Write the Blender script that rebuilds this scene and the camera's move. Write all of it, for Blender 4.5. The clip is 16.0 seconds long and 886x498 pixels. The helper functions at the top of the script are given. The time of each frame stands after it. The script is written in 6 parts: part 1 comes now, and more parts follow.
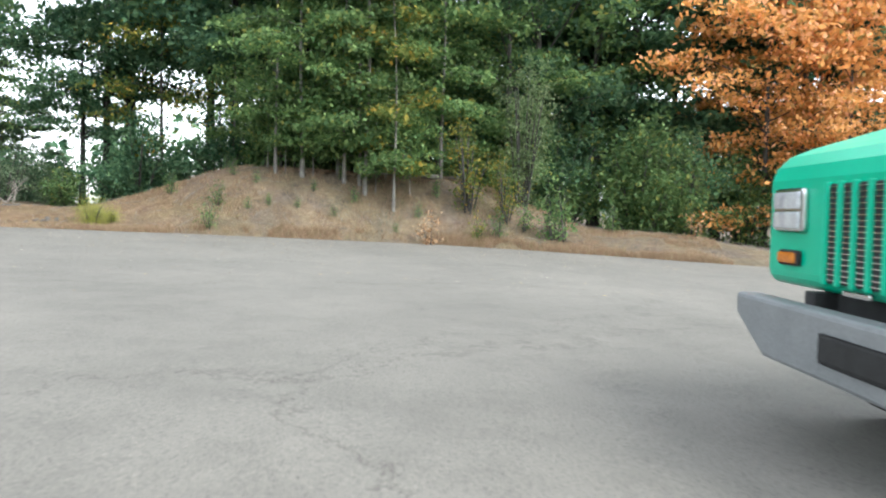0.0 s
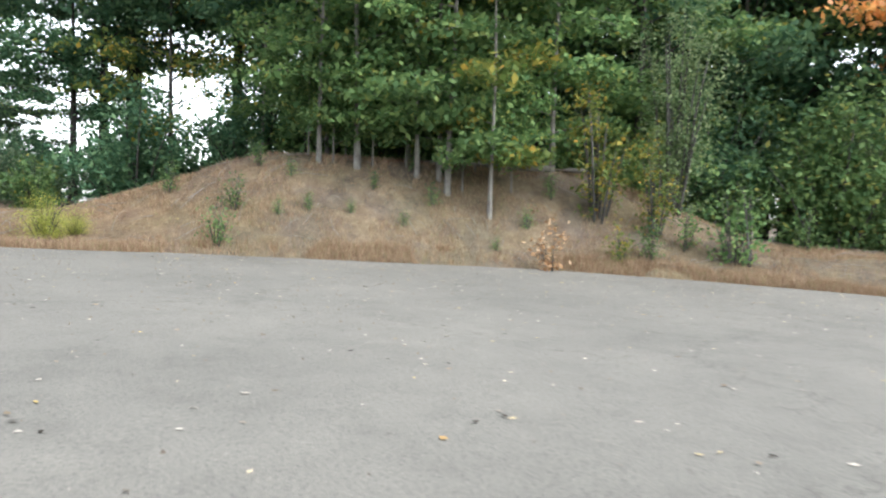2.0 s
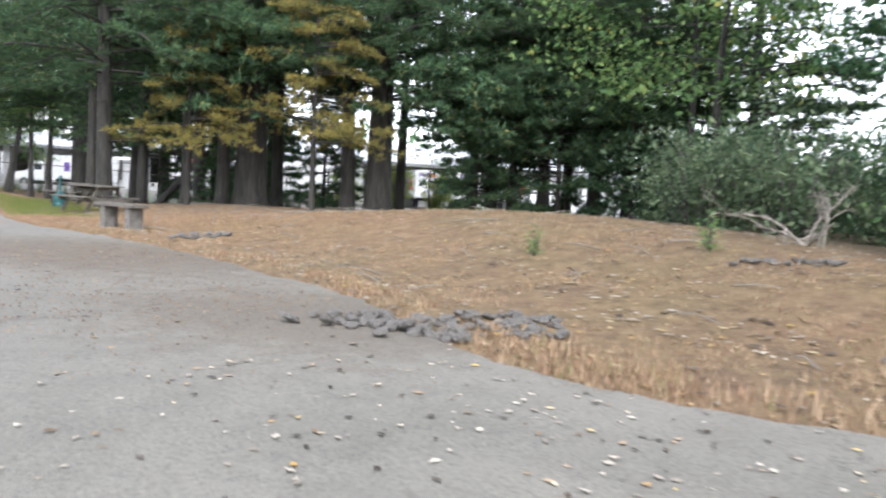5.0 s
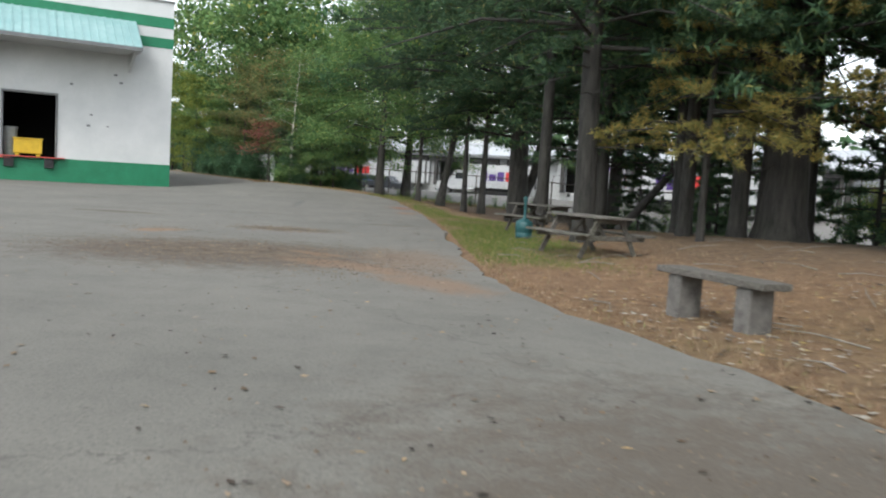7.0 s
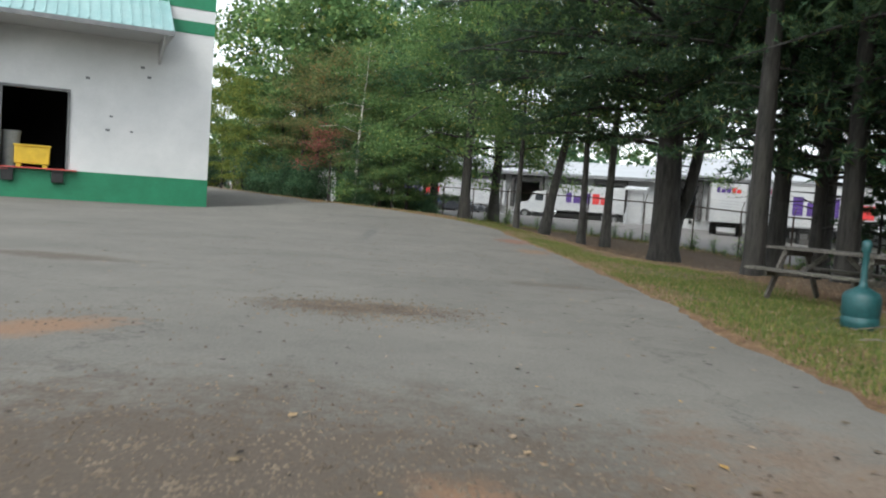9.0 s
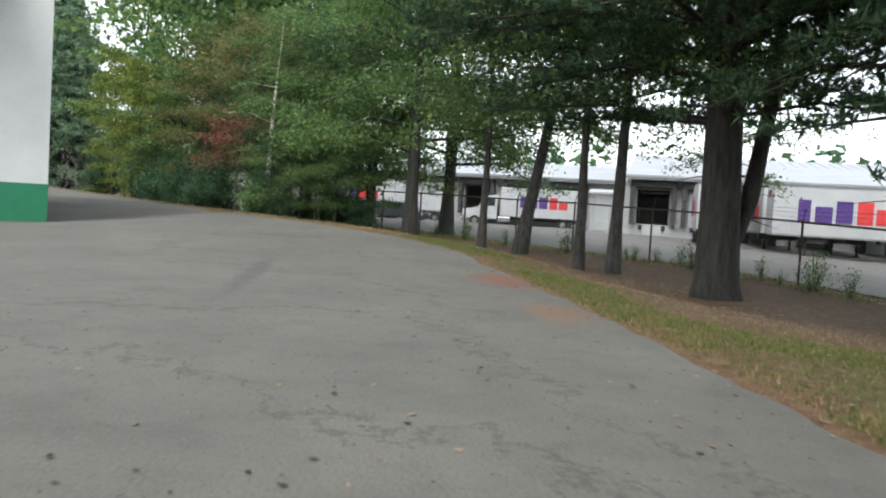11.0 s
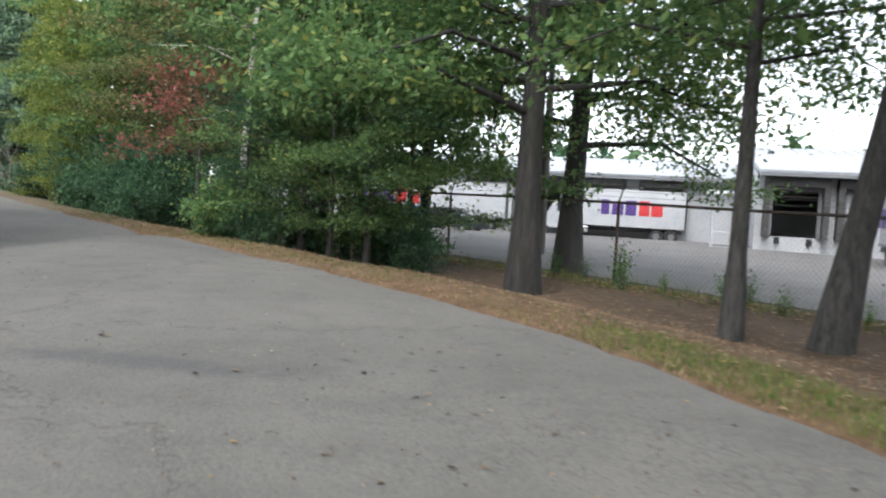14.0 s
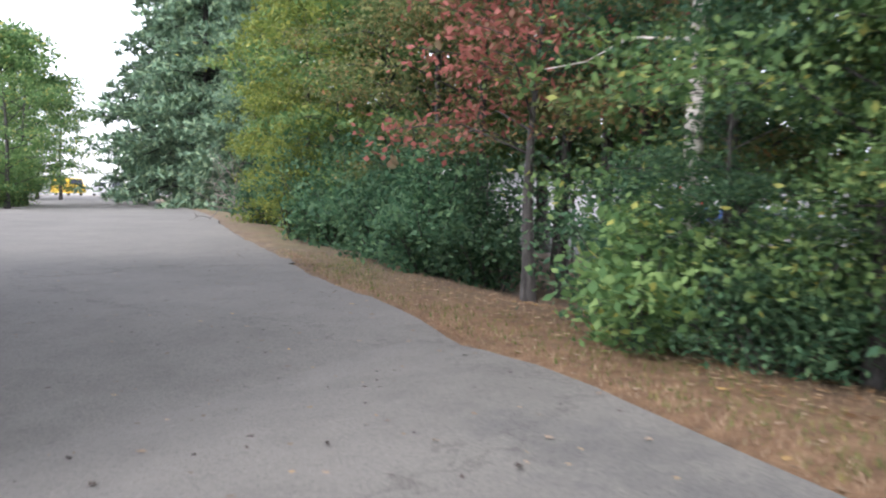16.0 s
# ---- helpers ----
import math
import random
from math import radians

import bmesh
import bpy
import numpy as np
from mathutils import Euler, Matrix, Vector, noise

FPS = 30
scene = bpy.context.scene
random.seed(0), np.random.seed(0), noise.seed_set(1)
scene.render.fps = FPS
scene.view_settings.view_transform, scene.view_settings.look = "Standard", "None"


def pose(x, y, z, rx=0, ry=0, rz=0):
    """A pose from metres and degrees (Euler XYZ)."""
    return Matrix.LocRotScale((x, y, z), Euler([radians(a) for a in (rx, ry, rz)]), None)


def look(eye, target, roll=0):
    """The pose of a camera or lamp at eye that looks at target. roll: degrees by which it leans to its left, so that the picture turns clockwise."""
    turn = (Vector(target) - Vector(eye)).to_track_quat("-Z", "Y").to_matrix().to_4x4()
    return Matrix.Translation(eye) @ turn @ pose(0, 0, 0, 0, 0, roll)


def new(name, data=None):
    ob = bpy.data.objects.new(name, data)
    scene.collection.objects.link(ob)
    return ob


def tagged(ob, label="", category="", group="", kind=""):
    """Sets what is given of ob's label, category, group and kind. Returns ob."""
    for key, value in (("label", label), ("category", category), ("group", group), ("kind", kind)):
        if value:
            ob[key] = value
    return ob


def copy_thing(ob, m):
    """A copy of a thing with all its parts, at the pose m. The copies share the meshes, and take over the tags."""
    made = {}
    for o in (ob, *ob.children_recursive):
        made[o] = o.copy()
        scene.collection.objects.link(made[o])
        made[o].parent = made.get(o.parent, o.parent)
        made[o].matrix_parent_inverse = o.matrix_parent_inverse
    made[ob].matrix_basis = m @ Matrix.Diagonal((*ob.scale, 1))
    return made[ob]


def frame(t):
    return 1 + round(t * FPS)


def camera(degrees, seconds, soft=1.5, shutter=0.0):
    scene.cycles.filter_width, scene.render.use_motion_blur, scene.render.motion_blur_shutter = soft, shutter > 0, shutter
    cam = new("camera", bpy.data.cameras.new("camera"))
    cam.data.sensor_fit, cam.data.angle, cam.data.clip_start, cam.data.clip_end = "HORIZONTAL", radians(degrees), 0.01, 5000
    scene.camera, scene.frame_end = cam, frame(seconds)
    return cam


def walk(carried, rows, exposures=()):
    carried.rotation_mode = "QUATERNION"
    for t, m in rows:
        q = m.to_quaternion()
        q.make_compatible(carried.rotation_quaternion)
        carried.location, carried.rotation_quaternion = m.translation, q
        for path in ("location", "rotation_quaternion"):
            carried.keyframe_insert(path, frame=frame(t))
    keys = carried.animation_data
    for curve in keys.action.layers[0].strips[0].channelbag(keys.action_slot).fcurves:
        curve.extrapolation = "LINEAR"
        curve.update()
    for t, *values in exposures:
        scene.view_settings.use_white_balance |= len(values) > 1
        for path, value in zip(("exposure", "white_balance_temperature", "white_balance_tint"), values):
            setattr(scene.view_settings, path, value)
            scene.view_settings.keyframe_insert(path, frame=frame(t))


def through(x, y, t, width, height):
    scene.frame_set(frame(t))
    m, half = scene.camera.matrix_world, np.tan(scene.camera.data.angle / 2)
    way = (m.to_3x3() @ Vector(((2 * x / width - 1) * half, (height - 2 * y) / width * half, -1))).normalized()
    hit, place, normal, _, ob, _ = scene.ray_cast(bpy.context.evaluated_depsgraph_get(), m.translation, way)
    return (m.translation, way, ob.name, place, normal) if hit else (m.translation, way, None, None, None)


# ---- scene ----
cam = camera(57.0, 16.0, soft=2.0, shutter=0.2)
PATH = [
    (0, (-16.998, -23.965, 0.517), (-15.033, -23.603, 0.430), 1.2),
    (0.5, (-14.833, -23.216, 0.581), (-12.868, -22.856, 0.494), 1.2),
    (1, (-12.690, -22.453, 0.626), (-10.726, -22.090, 0.539), 1.3),
    (1.5, (-10.739, -21.646, 0.683), (-8.776, -21.274, 0.593), 1.4),
    (2, (-8.728, -20.654, 0.725), (-6.785, -20.188, 0.630), 1.5),
    (2.5, (-6.805, -19.380, 0.755), (-4.910, -18.747, 0.660), 1.2),
    (3, (-5.044, -17.872, 0.798), (-3.237, -17.022, 0.698), 1.1),
    (3.5, (-3.637, -16.217, 0.851), (-1.950, -15.147, 0.746), 1.1),
    (4, (-2.423, -14.281, 0.950), (-0.910, -12.978, 0.835), 1.7),
    (4.5, (-1.525, -12.482, 0.956), (-0.250, -10.946, 0.842), 2.4),
    (5, (-1.007, -10.850, 1.005), (-0.048, -9.099, 0.879), 3.1),
    (5.2, (-0.880, -10.120, 1.095), (-0.043, -8.311, 0.929), 1.5),
    (7.3, (-2.204, 0.39, 1.286), (-2.179, 2.383, 1.127), 4.0),
    (7.5, (-2.428, 1.363, 1.284), (-2.421, 3.357, 1.131), 3.9),
    (8, (-2.832, 3.896, 1.276), (-2.867, 5.891, 1.133), 3.9),
    (8.5, (-3.38, 6.637, 1.231), (-3.44, 8.632, 1.102), 4.0),
    (9, (-3.707, 9.063, 1.176), (-3.779, 11.058, 1.053), 4.0),
    (9.2, (-3.784, 10.095, 1.138), (-3.864, 12.09, 1.021), 4.1),
    (11.3, (-4.266, 20.768, 1.286), (-4.167, 22.763, 1.185), 3.4),
    (11.5, (-4.407, 21.912, 1.284), (-4.296, 23.906, 1.183), 3.4),
    (12, (-4.487, 24.702, 1.267), (-4.364, 26.696, 1.166), 3.5),
    (12.5, (-4.657, 27.352, 1.331), (-4.532, 29.345, 1.227), 3.5),
    (13, (-4.814, 29.964, 1.358), (-4.701, 31.958, 1.253), 3.5),
    (13.5, (-5.169, 32.813, 1.467), (-5.086, 34.808, 1.358), 3.3),
    (14, (-5.804, 35.591, 1.488), (-5.804, 37.589, 1.386), 3.3),
    (14.5, (-6.806, 38.459, 1.525), (-6.932, 40.453, 1.42), 2.5),
    (15, (-7.892, 41.076, 1.631), (-8.152, 43.056, 1.523), 2.0),
    (15.5, (-9.266, 43.766, 1.719), (-9.667, 45.723, 1.609), 1.7),
    (16, (-10.728, 46.35, 1.84), (-11.245, 48.278, 1.718), 0.7),
]

EXPOSURES = [(0.0, 2.22, 6200, 7), (4.0, 2.24, 6200, 11), (5.2, 2.3, 6100, 12), (7.4, 1.35, 6300, 6), (9.2, 1.35, 6300, 6), (12.5, 1.5, 6250, 8), (14.5, 1.95, 6000, 12), (15.0, 2.25, 5900, 14), (15.5, 2.25, 5950, 17), (16.0, 2.1, 6050, 18)]
walk(cam, [(t, look(eye, target, roll)) for t, eye, target, roll in PATH], EXPOSURES)

# ---- light: an overcast autumn day, bright even sky ----
world = bpy.data.worlds.new("overcast_sky")
scene.world = world
world.use_nodes = True
wn = world.node_tree.nodes
wl = world.node_tree.links
wn.clear()
sky = wn.new("ShaderNodeTexSky")
sky.sky_type = "NISHITA"
sky.sun_disc = False
sky.sun_elevation = radians(48)
sky.sun_rotation = radians(200)
sky.air_density, sky.dust_density, sky.ozone_density = 1.0, 1.6, 1.0
pale = wn.new("ShaderNodeHueSaturation")
pale.inputs["Saturation"].default_value = 0.22
pale.inputs["Value"].default_value = 1.0
sky_out = wn.new("ShaderNodeBackground")
sky_out.inputs["Strength"].default_value = 0.15
world_out = wn.new("ShaderNodeOutputWorld")
wl.new(sky.outputs[0], pale.inputs["Color"])
wl.new(pale.outputs[0], sky_out.inputs["Color"])
wl.new(sky_out.outputs[0], world_out.inputs["Surface"])

sun_data = bpy.data.lights.new("sun", "SUN")
sun_data.energy = 0.55
sun_data.angle = radians(18)
sun_data.color = (1.0, 0.96, 0.9)
sun = new("sun", sun_data)
sun.matrix_world = look((-30, -60, 70), (0, 0, 0))


# ---- materials ----
def nodes_of(name, rough=0.8, metal=0.0):
    m = bpy.data.materials.new(name)
    m.use_nodes = True
    nt = m.node_tree
    b = nt.nodes["Principled BSDF"]
    b.inputs["Roughness"].default_value = rough
    b.inputs["Metallic"].default_value = metal
    return m, nt, b


def noise_tex(nt, scale, detail=4.0, rough=0.6, coord="Object"):
    tc = nt.nodes.new("ShaderNodeTexCoord")
    n = nt.nodes.new("ShaderNodeTexNoise")
    n.inputs["Scale"].default_value = scale
    n.inputs["Detail"].default_value = detail
    n.inputs["Roughness"].default_value = rough
    nt.links.new(tc.outputs[coord], n.inputs["Vector"])
    return n


def ramp(nt, fac, stops):
    r = nt.nodes.new("ShaderNodeValToRGB")
    els = r.color_ramp.elements
    while len(els) < len(stops):
        els.new(0.5)
    for e, (p, c) in zip(els, stops):
        e.position = p
        e.color = (*c, 1)
    nt.links.new(fac, r.inputs["Fac"])
    return r


def mix(nt, fac, a, b, mode="MIX"):
    m = nt.nodes.new("ShaderNodeMixRGB")
    m.blend_type = mode
    for sock, v in ((m.inputs[0], fac), (m.inputs[1], a), (m.inputs[2], b)):
        if isinstance(v, (int, float)):
            sock.default_value = v
        elif isinstance(v, tuple):
            sock.default_value = (*v, 1)
        else:
            nt.links.new(v, sock)
    return m.outputs[0]


def bump(nt, b, height, strength=0.4, dist=0.02):
    n = nt.nodes.new("ShaderNodeBump")
    n.inputs["Strength"].default_value = strength
    n.inputs["Distance"].default_value = dist
    nt.links.new(height, n.inputs["Height"])
    nt.links.new(n.outputs[0], b.inputs["Normal"])


def surface(name, dark, light, scale=6.0, fine=60.0, rough=0.8, metal=0.0, relief=0.3, dist=0.01, dirt=0.25, coord="Object"):
    """A plain surface with stains at a large scale and grain at a small one."""
    m, nt, b = nodes_of(name, rough, metal)
    big = noise_tex(nt, scale, 5, 0.6, coord)
    small = noise_tex(nt, fine, 3, 0.7, coord)
    base = ramp(nt, big.outputs[0], [(0.3, dark), (0.7, light)]).outputs[0]
    grain = ramp(nt, small.outputs[0], [(0.35, (1 - dirt,) * 3), (0.65, (1, 1, 1))]).outputs[0]
    nt.links.new(mix(nt, 1.0, base, grain, "MULTIPLY"), b.inputs["Base Color"])
    bump(nt, b, small.outputs[0], relief, dist)
    return m


def leaf_mat(name, stops, rough=0.65, through=0.48):
    """Leaves: each takes its own tint, and lets some light through."""
    m, nt, b = nodes_of(name, rough)
    g = nt.nodes.new("ShaderNodeNewGeometry")
    oi = nt.nodes.new("ShaderNodeObjectInfo")
    c = ramp(nt, g.outputs["Random Per Island"], stops).outputs[0]
    hs = nt.nodes.new("ShaderNodeHueSaturation")
    ma = nt.nodes.new("ShaderNodeMapRange")
    ma.inputs["To Min"].default_value, ma.inputs["To Max"].default_value = 0.75, 1.25
    nt.links.new(oi.outputs["Random"], ma.inputs["Value"])
    nt.links.new(ma.outputs[0], hs.inputs["Value"])
    nt.links.new(c, hs.inputs["Color"])
    nt.links.new(hs.outputs[0], b.inputs["Base Color"])
    b.inputs["Specular IOR Level"].default_value = 0.22
    t = nt.nodes.new("ShaderNodeBsdfTranslucent")
    nt.links.new(hs.outputs[0], t.inputs["Color"])
    mx = nt.nodes.new("ShaderNodeMixShader")
    mx.inputs[0].default_value = through
    nt.links.new(b.outputs[0], mx.inputs[1])
    nt.links.new(t.outputs[0], mx.inputs[2])
    nt.links.new(mx.outputs[0], nt.nodes["Material Output"].inputs["Surface"])
    return m


LEAF_GREEN = leaf_mat("leaf_green", [(0.0, (0.066, 0.136, 0.05)), (0.5, (0.123, 0.212, 0.074)), (0.93, (0.21, 0.305, 0.105)), (1.0, (0.38, 0.36, 0.09))])
LEAF_DARK = leaf_mat("leaf_dark_green", [(0.0, (0.042, 0.1, 0.055)), (0.6, (0.085, 0.168, 0.085)), (1.0, (0.15, 0.245, 0.115))])
LEAF_OLIVE = leaf_mat("leaf_olive", [(0.0, (0.085, 0.12, 0.045)), (0.45, (0.15, 0.18, 0.07)), (0.85, (0.24, 0.23, 0.09)), (1.0, (0.3, 0.15, 0.07))])
LEAF_PALE = leaf_mat("leaf_pale_green", [(0.0, (0.11, 0.17, 0.075)), (0.6, (0.19, 0.26, 0.12)), (1.0, (0.28, 0.34, 0.17))])
LEAF_GOLD = leaf_mat("leaf_gold", [(0.0, (0.2, 0.25, 0.045)), (0.6, (0.34, 0.37, 0.075)), (1.0, (0.47, 0.43, 0.11))])
LEAF_YELLOW = leaf_mat("leaf_yellow_green", [(0.0, (0.088, 0.143, 0.033)), (0.62, (0.176, 0.220, 0.060)), (0.88, (0.36, 0.31, 0.06)), (1.0, (0.5, 0.32, 0.06))])
LEAF_LIME = leaf_mat("leaf_lime", [(0.0, (0.116, 0.167, 0.039)), (0.6, (0.212, 0.265, 0.064)), (1.0, (0.318, 0.334, 0.076))])
LEAF_ORANGE = leaf_mat("leaf_orange", [(0.0, (0.2, 0.18, 0.06)), (0.15, (0.5, 0.25, 0.08)), (0.65, (0.7, 0.35, 0.11)), (1.0, (0.74, 0.4, 0.22))])
LEAF_RED = leaf_mat("leaf_red", [(0.0, (0.14, 0.12, 0.06)), (0.4, (0.27, 0.108, 0.08)), (1.0, (0.44, 0.155, 0.13))])
LEAF_SAGE = leaf_mat("leaf_grey_green", [(0.0, (0.06, 0.098, 0.058)), (0.6, (0.115, 0.165, 0.092)), (1.0, (0.2, 0.255, 0.14))])
LEAF_BROWN = leaf_mat("leaf_brown", [(0.0, (0.22, 0.12, 0.06)), (0.6, (0.42, 0.26, 0.14)), (1.0, (0.6, 0.45, 0.3))])
GRASS_DRY = leaf_mat("dry_grass_blades", [(0.0, (0.2, 0.122, 0.075)), (0.5, (0.34, 0.228, 0.145)), (0.85, (0.46, 0.345, 0.23)), (1.0, (0.176, 0.207, 0.073))], 0.8, 0.25)
GRASS_GREEN = leaf_mat("green_grass_blades", [(0.0, (0.07, 0.115, 0.024)), (0.6, (0.125, 0.18, 0.04)), (1.0, (0.3, 0.26, 0.085))], 0.7, 0.3)
LITTER = leaf_mat("fallen_leaves", [(0.0, (0.1, 0.07, 0.045)), (0.4, (0.22, 0.15, 0.09)), (0.8, (0.34, 0.26, 0.18)), (1.0, (0.4, 0.24, 0.06))], 0.8, 0.1)
LITTER_DARK = leaf_mat("dark_leaf_bits", [(0.0, (0.02, 0.017, 0.014)), (0.7, (0.06, 0.045, 0.035)), (1.0, (0.2, 0.15, 0.09))], 0.8, 0.1)
LITTER_PALE = leaf_mat("pale_leaf_bits", [(0.0, (0.024, 0.021, 0.019)), (0.3, (0.240, 0.208, 0.170)), (0.75, (0.400, 0.368, 0.306)), (1.0, (0.400, 0.288, 0.085))], 0.8, 0.1)
NEEDLES = leaf_mat("pine_needles", [(0.0, (0.025, 0.057, 0.033)), (0.6, (0.054, 0.104, 0.049)), (0.93, (0.095, 0.152, 0.062)), (1.0, (0.2, 0.17, 0.055))], 0.6, 0.25)
# far needles: haze is put into the colour, paler and bluer
NEEDLES_HAZED = leaf_mat("hazed_blue_green_needles", [(0.0, (0.078, 0.132, 0.086)), (0.6, (0.13, 0.205, 0.125)), (1.0, (0.21, 0.275, 0.15))], 0.7, 0.15)
NEEDLES_OLD = leaf_mat("yellowing_needles", [(0.0, (0.09, 0.095, 0.033)), (0.6, (0.17, 0.155, 0.042)), (1.0, (0.3, 0.21, 0.055))], 0.6, 0.2)


def bark_mat(name, dark, light, stretch=0.15, scale=9.0):
    m, nt, b = nodes_of(name, 0.9)
    tc = nt.nodes.new("ShaderNodeTexCoord")
    mp = nt.nodes.new("ShaderNodeMapping")
    mp.inputs["Scale"].default_value = (1, 1, stretch)
    nt.links.new(tc.outputs["Object"], mp.inputs["Vector"])
    n = nt.nodes.new("ShaderNodeTexNoise")
    n.inputs["Scale"].default_value = scale
    n.inputs["Detail"].default_value = 6
    n.inputs["Roughness"].default_value = 0.7
    nt.links.new(mp.outputs[0], n.inputs["Vector"])
    big = noise_tex(nt, 1.3, 3)
    c = ramp(nt, n.outputs[0], [(0.35, dark), (0.68, light)]).outputs[0]
    moss = ramp(nt, big.outputs[0], [(0.45, (1, 1, 1)), (0.75, (0.72, 0.8, 0.66))]).outputs[0]
    nt.links.new(mix(nt, 1.0, c, moss, "MULTIPLY"), b.inputs["Base Color"])
    bump(nt, b, n.outputs[0], 0.9, 0.04)
    return m


BARK_PINE = bark_mat("bark_pine", (0.013, 0.012, 0.0105), (0.055, 0.05, 0.044))
BARK_GREY = bark_mat("bark_grey", (0.025, 0.023, 0.021), (0.095, 0.087, 0.078), 0.25, 14)
BARK_PALE = bark_mat("bark_pale", (0.1, 0.09, 0.08), (0.24, 0.225, 0.2), 0.5, 10)
DEADWOOD = bark_mat("dead_wood", (0.14, 0.12, 0.1), (0.3, 0.27, 0.24), 0.3, 18)


def birch_bark():
    m, nt, b = nodes_of("bark_birch", 0.7)
    tc = nt.nodes.new("ShaderNodeTexCoord")
    mp = nt.nodes.new("ShaderNodeMapping")
    mp.inputs["Scale"].default_value = (2, 2, 9)
    nt.links.new(tc.outputs["Object"], mp.inputs["Vector"])
    n = nt.nodes.new("ShaderNodeTexNoise")
    n.inputs["Scale"].default_value = 1.2
    n.inputs["Detail"].default_value = 5
    nt.links.new(mp.outputs[0], n.inputs["Vector"])
    nt.links.new(ramp(nt, n.outputs[0], [(0.36, (0.06, 0.05, 0.045)), (0.44, (0.5, 0.45, 0.4)), (0.7, (0.68, 0.64, 0.58))]).outputs[0], b.inputs["Base Color"])
    bump(nt, b, n.outputs[0], 0.4, 0.01)
    return m


BARK_BIRCH = birch_bark()


def asphalt_mat():
    m, nt, b = nodes_of("worn_asphalt", 0.9)
    stone = noise_tex(nt, 38, 5, 0.8)
    patch = noise_tex(nt, 0.35, 6, 0.65)
    mid = noise_tex(nt, 2.2, 5, 0.7)
    vor = nt.nodes.new("ShaderNodeTexVoronoi")
    vor.feature = "DISTANCE_TO_EDGE"
    vor.inputs["Scale"].default_value = 0.13
    tc = nt.nodes.new("ShaderNodeTexCoord")
    warp = noise_tex(nt, 0.8, 6, 0.7)
    add = nt.nodes.new("ShaderNodeVectorMath")
    add.operation = "MULTIPLY_ADD"
    add.inputs[1].default_value = (3.0, 3.0, 0)
    nt.links.new(warp.outputs["Color"], add.inputs[0])
    nt.links.new(tc.outputs["Object"], add.inputs[2])
    nt.links.new(add.outputs[0], vor.inputs["Vector"])
    base = ramp(nt, patch.outputs[0], [(0.3, (0.121, 0.115, 0.1)), (0.5, (0.148, 0.14, 0.122)), (0.72, (0.175, 0.165, 0.143))]).outputs[0]
    grain = ramp(nt, stone.outputs[0], [(0.32, (0.5, 0.5, 0.5)), (0.47, (0.95, 0.95, 0.95)), (0.6, (1.08, 1.08, 1.06)), (0.72, (1.7, 1.68, 1.6))]).outputs[0]
    stain = ramp(nt, mid.outputs[0], [(0.32, (0.86, 0.86, 0.86)), (0.55, (1, 1, 1))]).outputs[0]
    crack = ramp(nt, vor.outputs[0], [(0.0, (0.62, 0.61, 0.6)), (0.004, (1, 1, 1))]).outputs[0]
    c = mix(nt, 1.0, mix(nt, 1.0, mix(nt, 1.0, base, grain, "MULTIPLY"), stain, "MULTIPLY"), crack, "MULTIPLY")
    for x, y, rx, ry, turn, amount, tint in WORN:
        c = mix(nt, spot(nt, x, y, rx, ry, turn, amount), c, mix(nt, 1.0, tint, grain, "MULTIPLY"))
    net = nt.nodes.new("ShaderNodeTexVoronoi")
    net.feature = "DISTANCE_TO_EDGE"
    net.inputs["Scale"].default_value = 6.5
    bent = nt.nodes.new("ShaderNodeVectorMath")
    bent.operation = "MULTIPLY_ADD"
    bent.inputs[1].default_value = (0.22, 0.22, 0)
    nt.links.new(noise_tex(nt, 5.0, 5, 0.7).outputs["Color"], bent.inputs[0])
    nt.links.new(tc.outputs["Object"], bent.inputs[2])
    nt.links.new(bent.outputs[0], net.inputs["Vector"])
    crazed = mix(nt, 1.0, c, ramp(nt, net.outputs[0], [(0.0, (0.55, 0.54, 0.53)), (0.035, (1, 1, 1))]).outputs[0], "MULTIPLY")
    for x, y, rx, ry, turn in CRAZED:
        c = mix(nt, spot(nt, x, y, rx, ry, turn, 1.0), c, crazed)
    nt.links.new(c, b.inputs["Base Color"])
    bump(nt, b, stone.outputs[0], 0.6, 0.01)
    return m


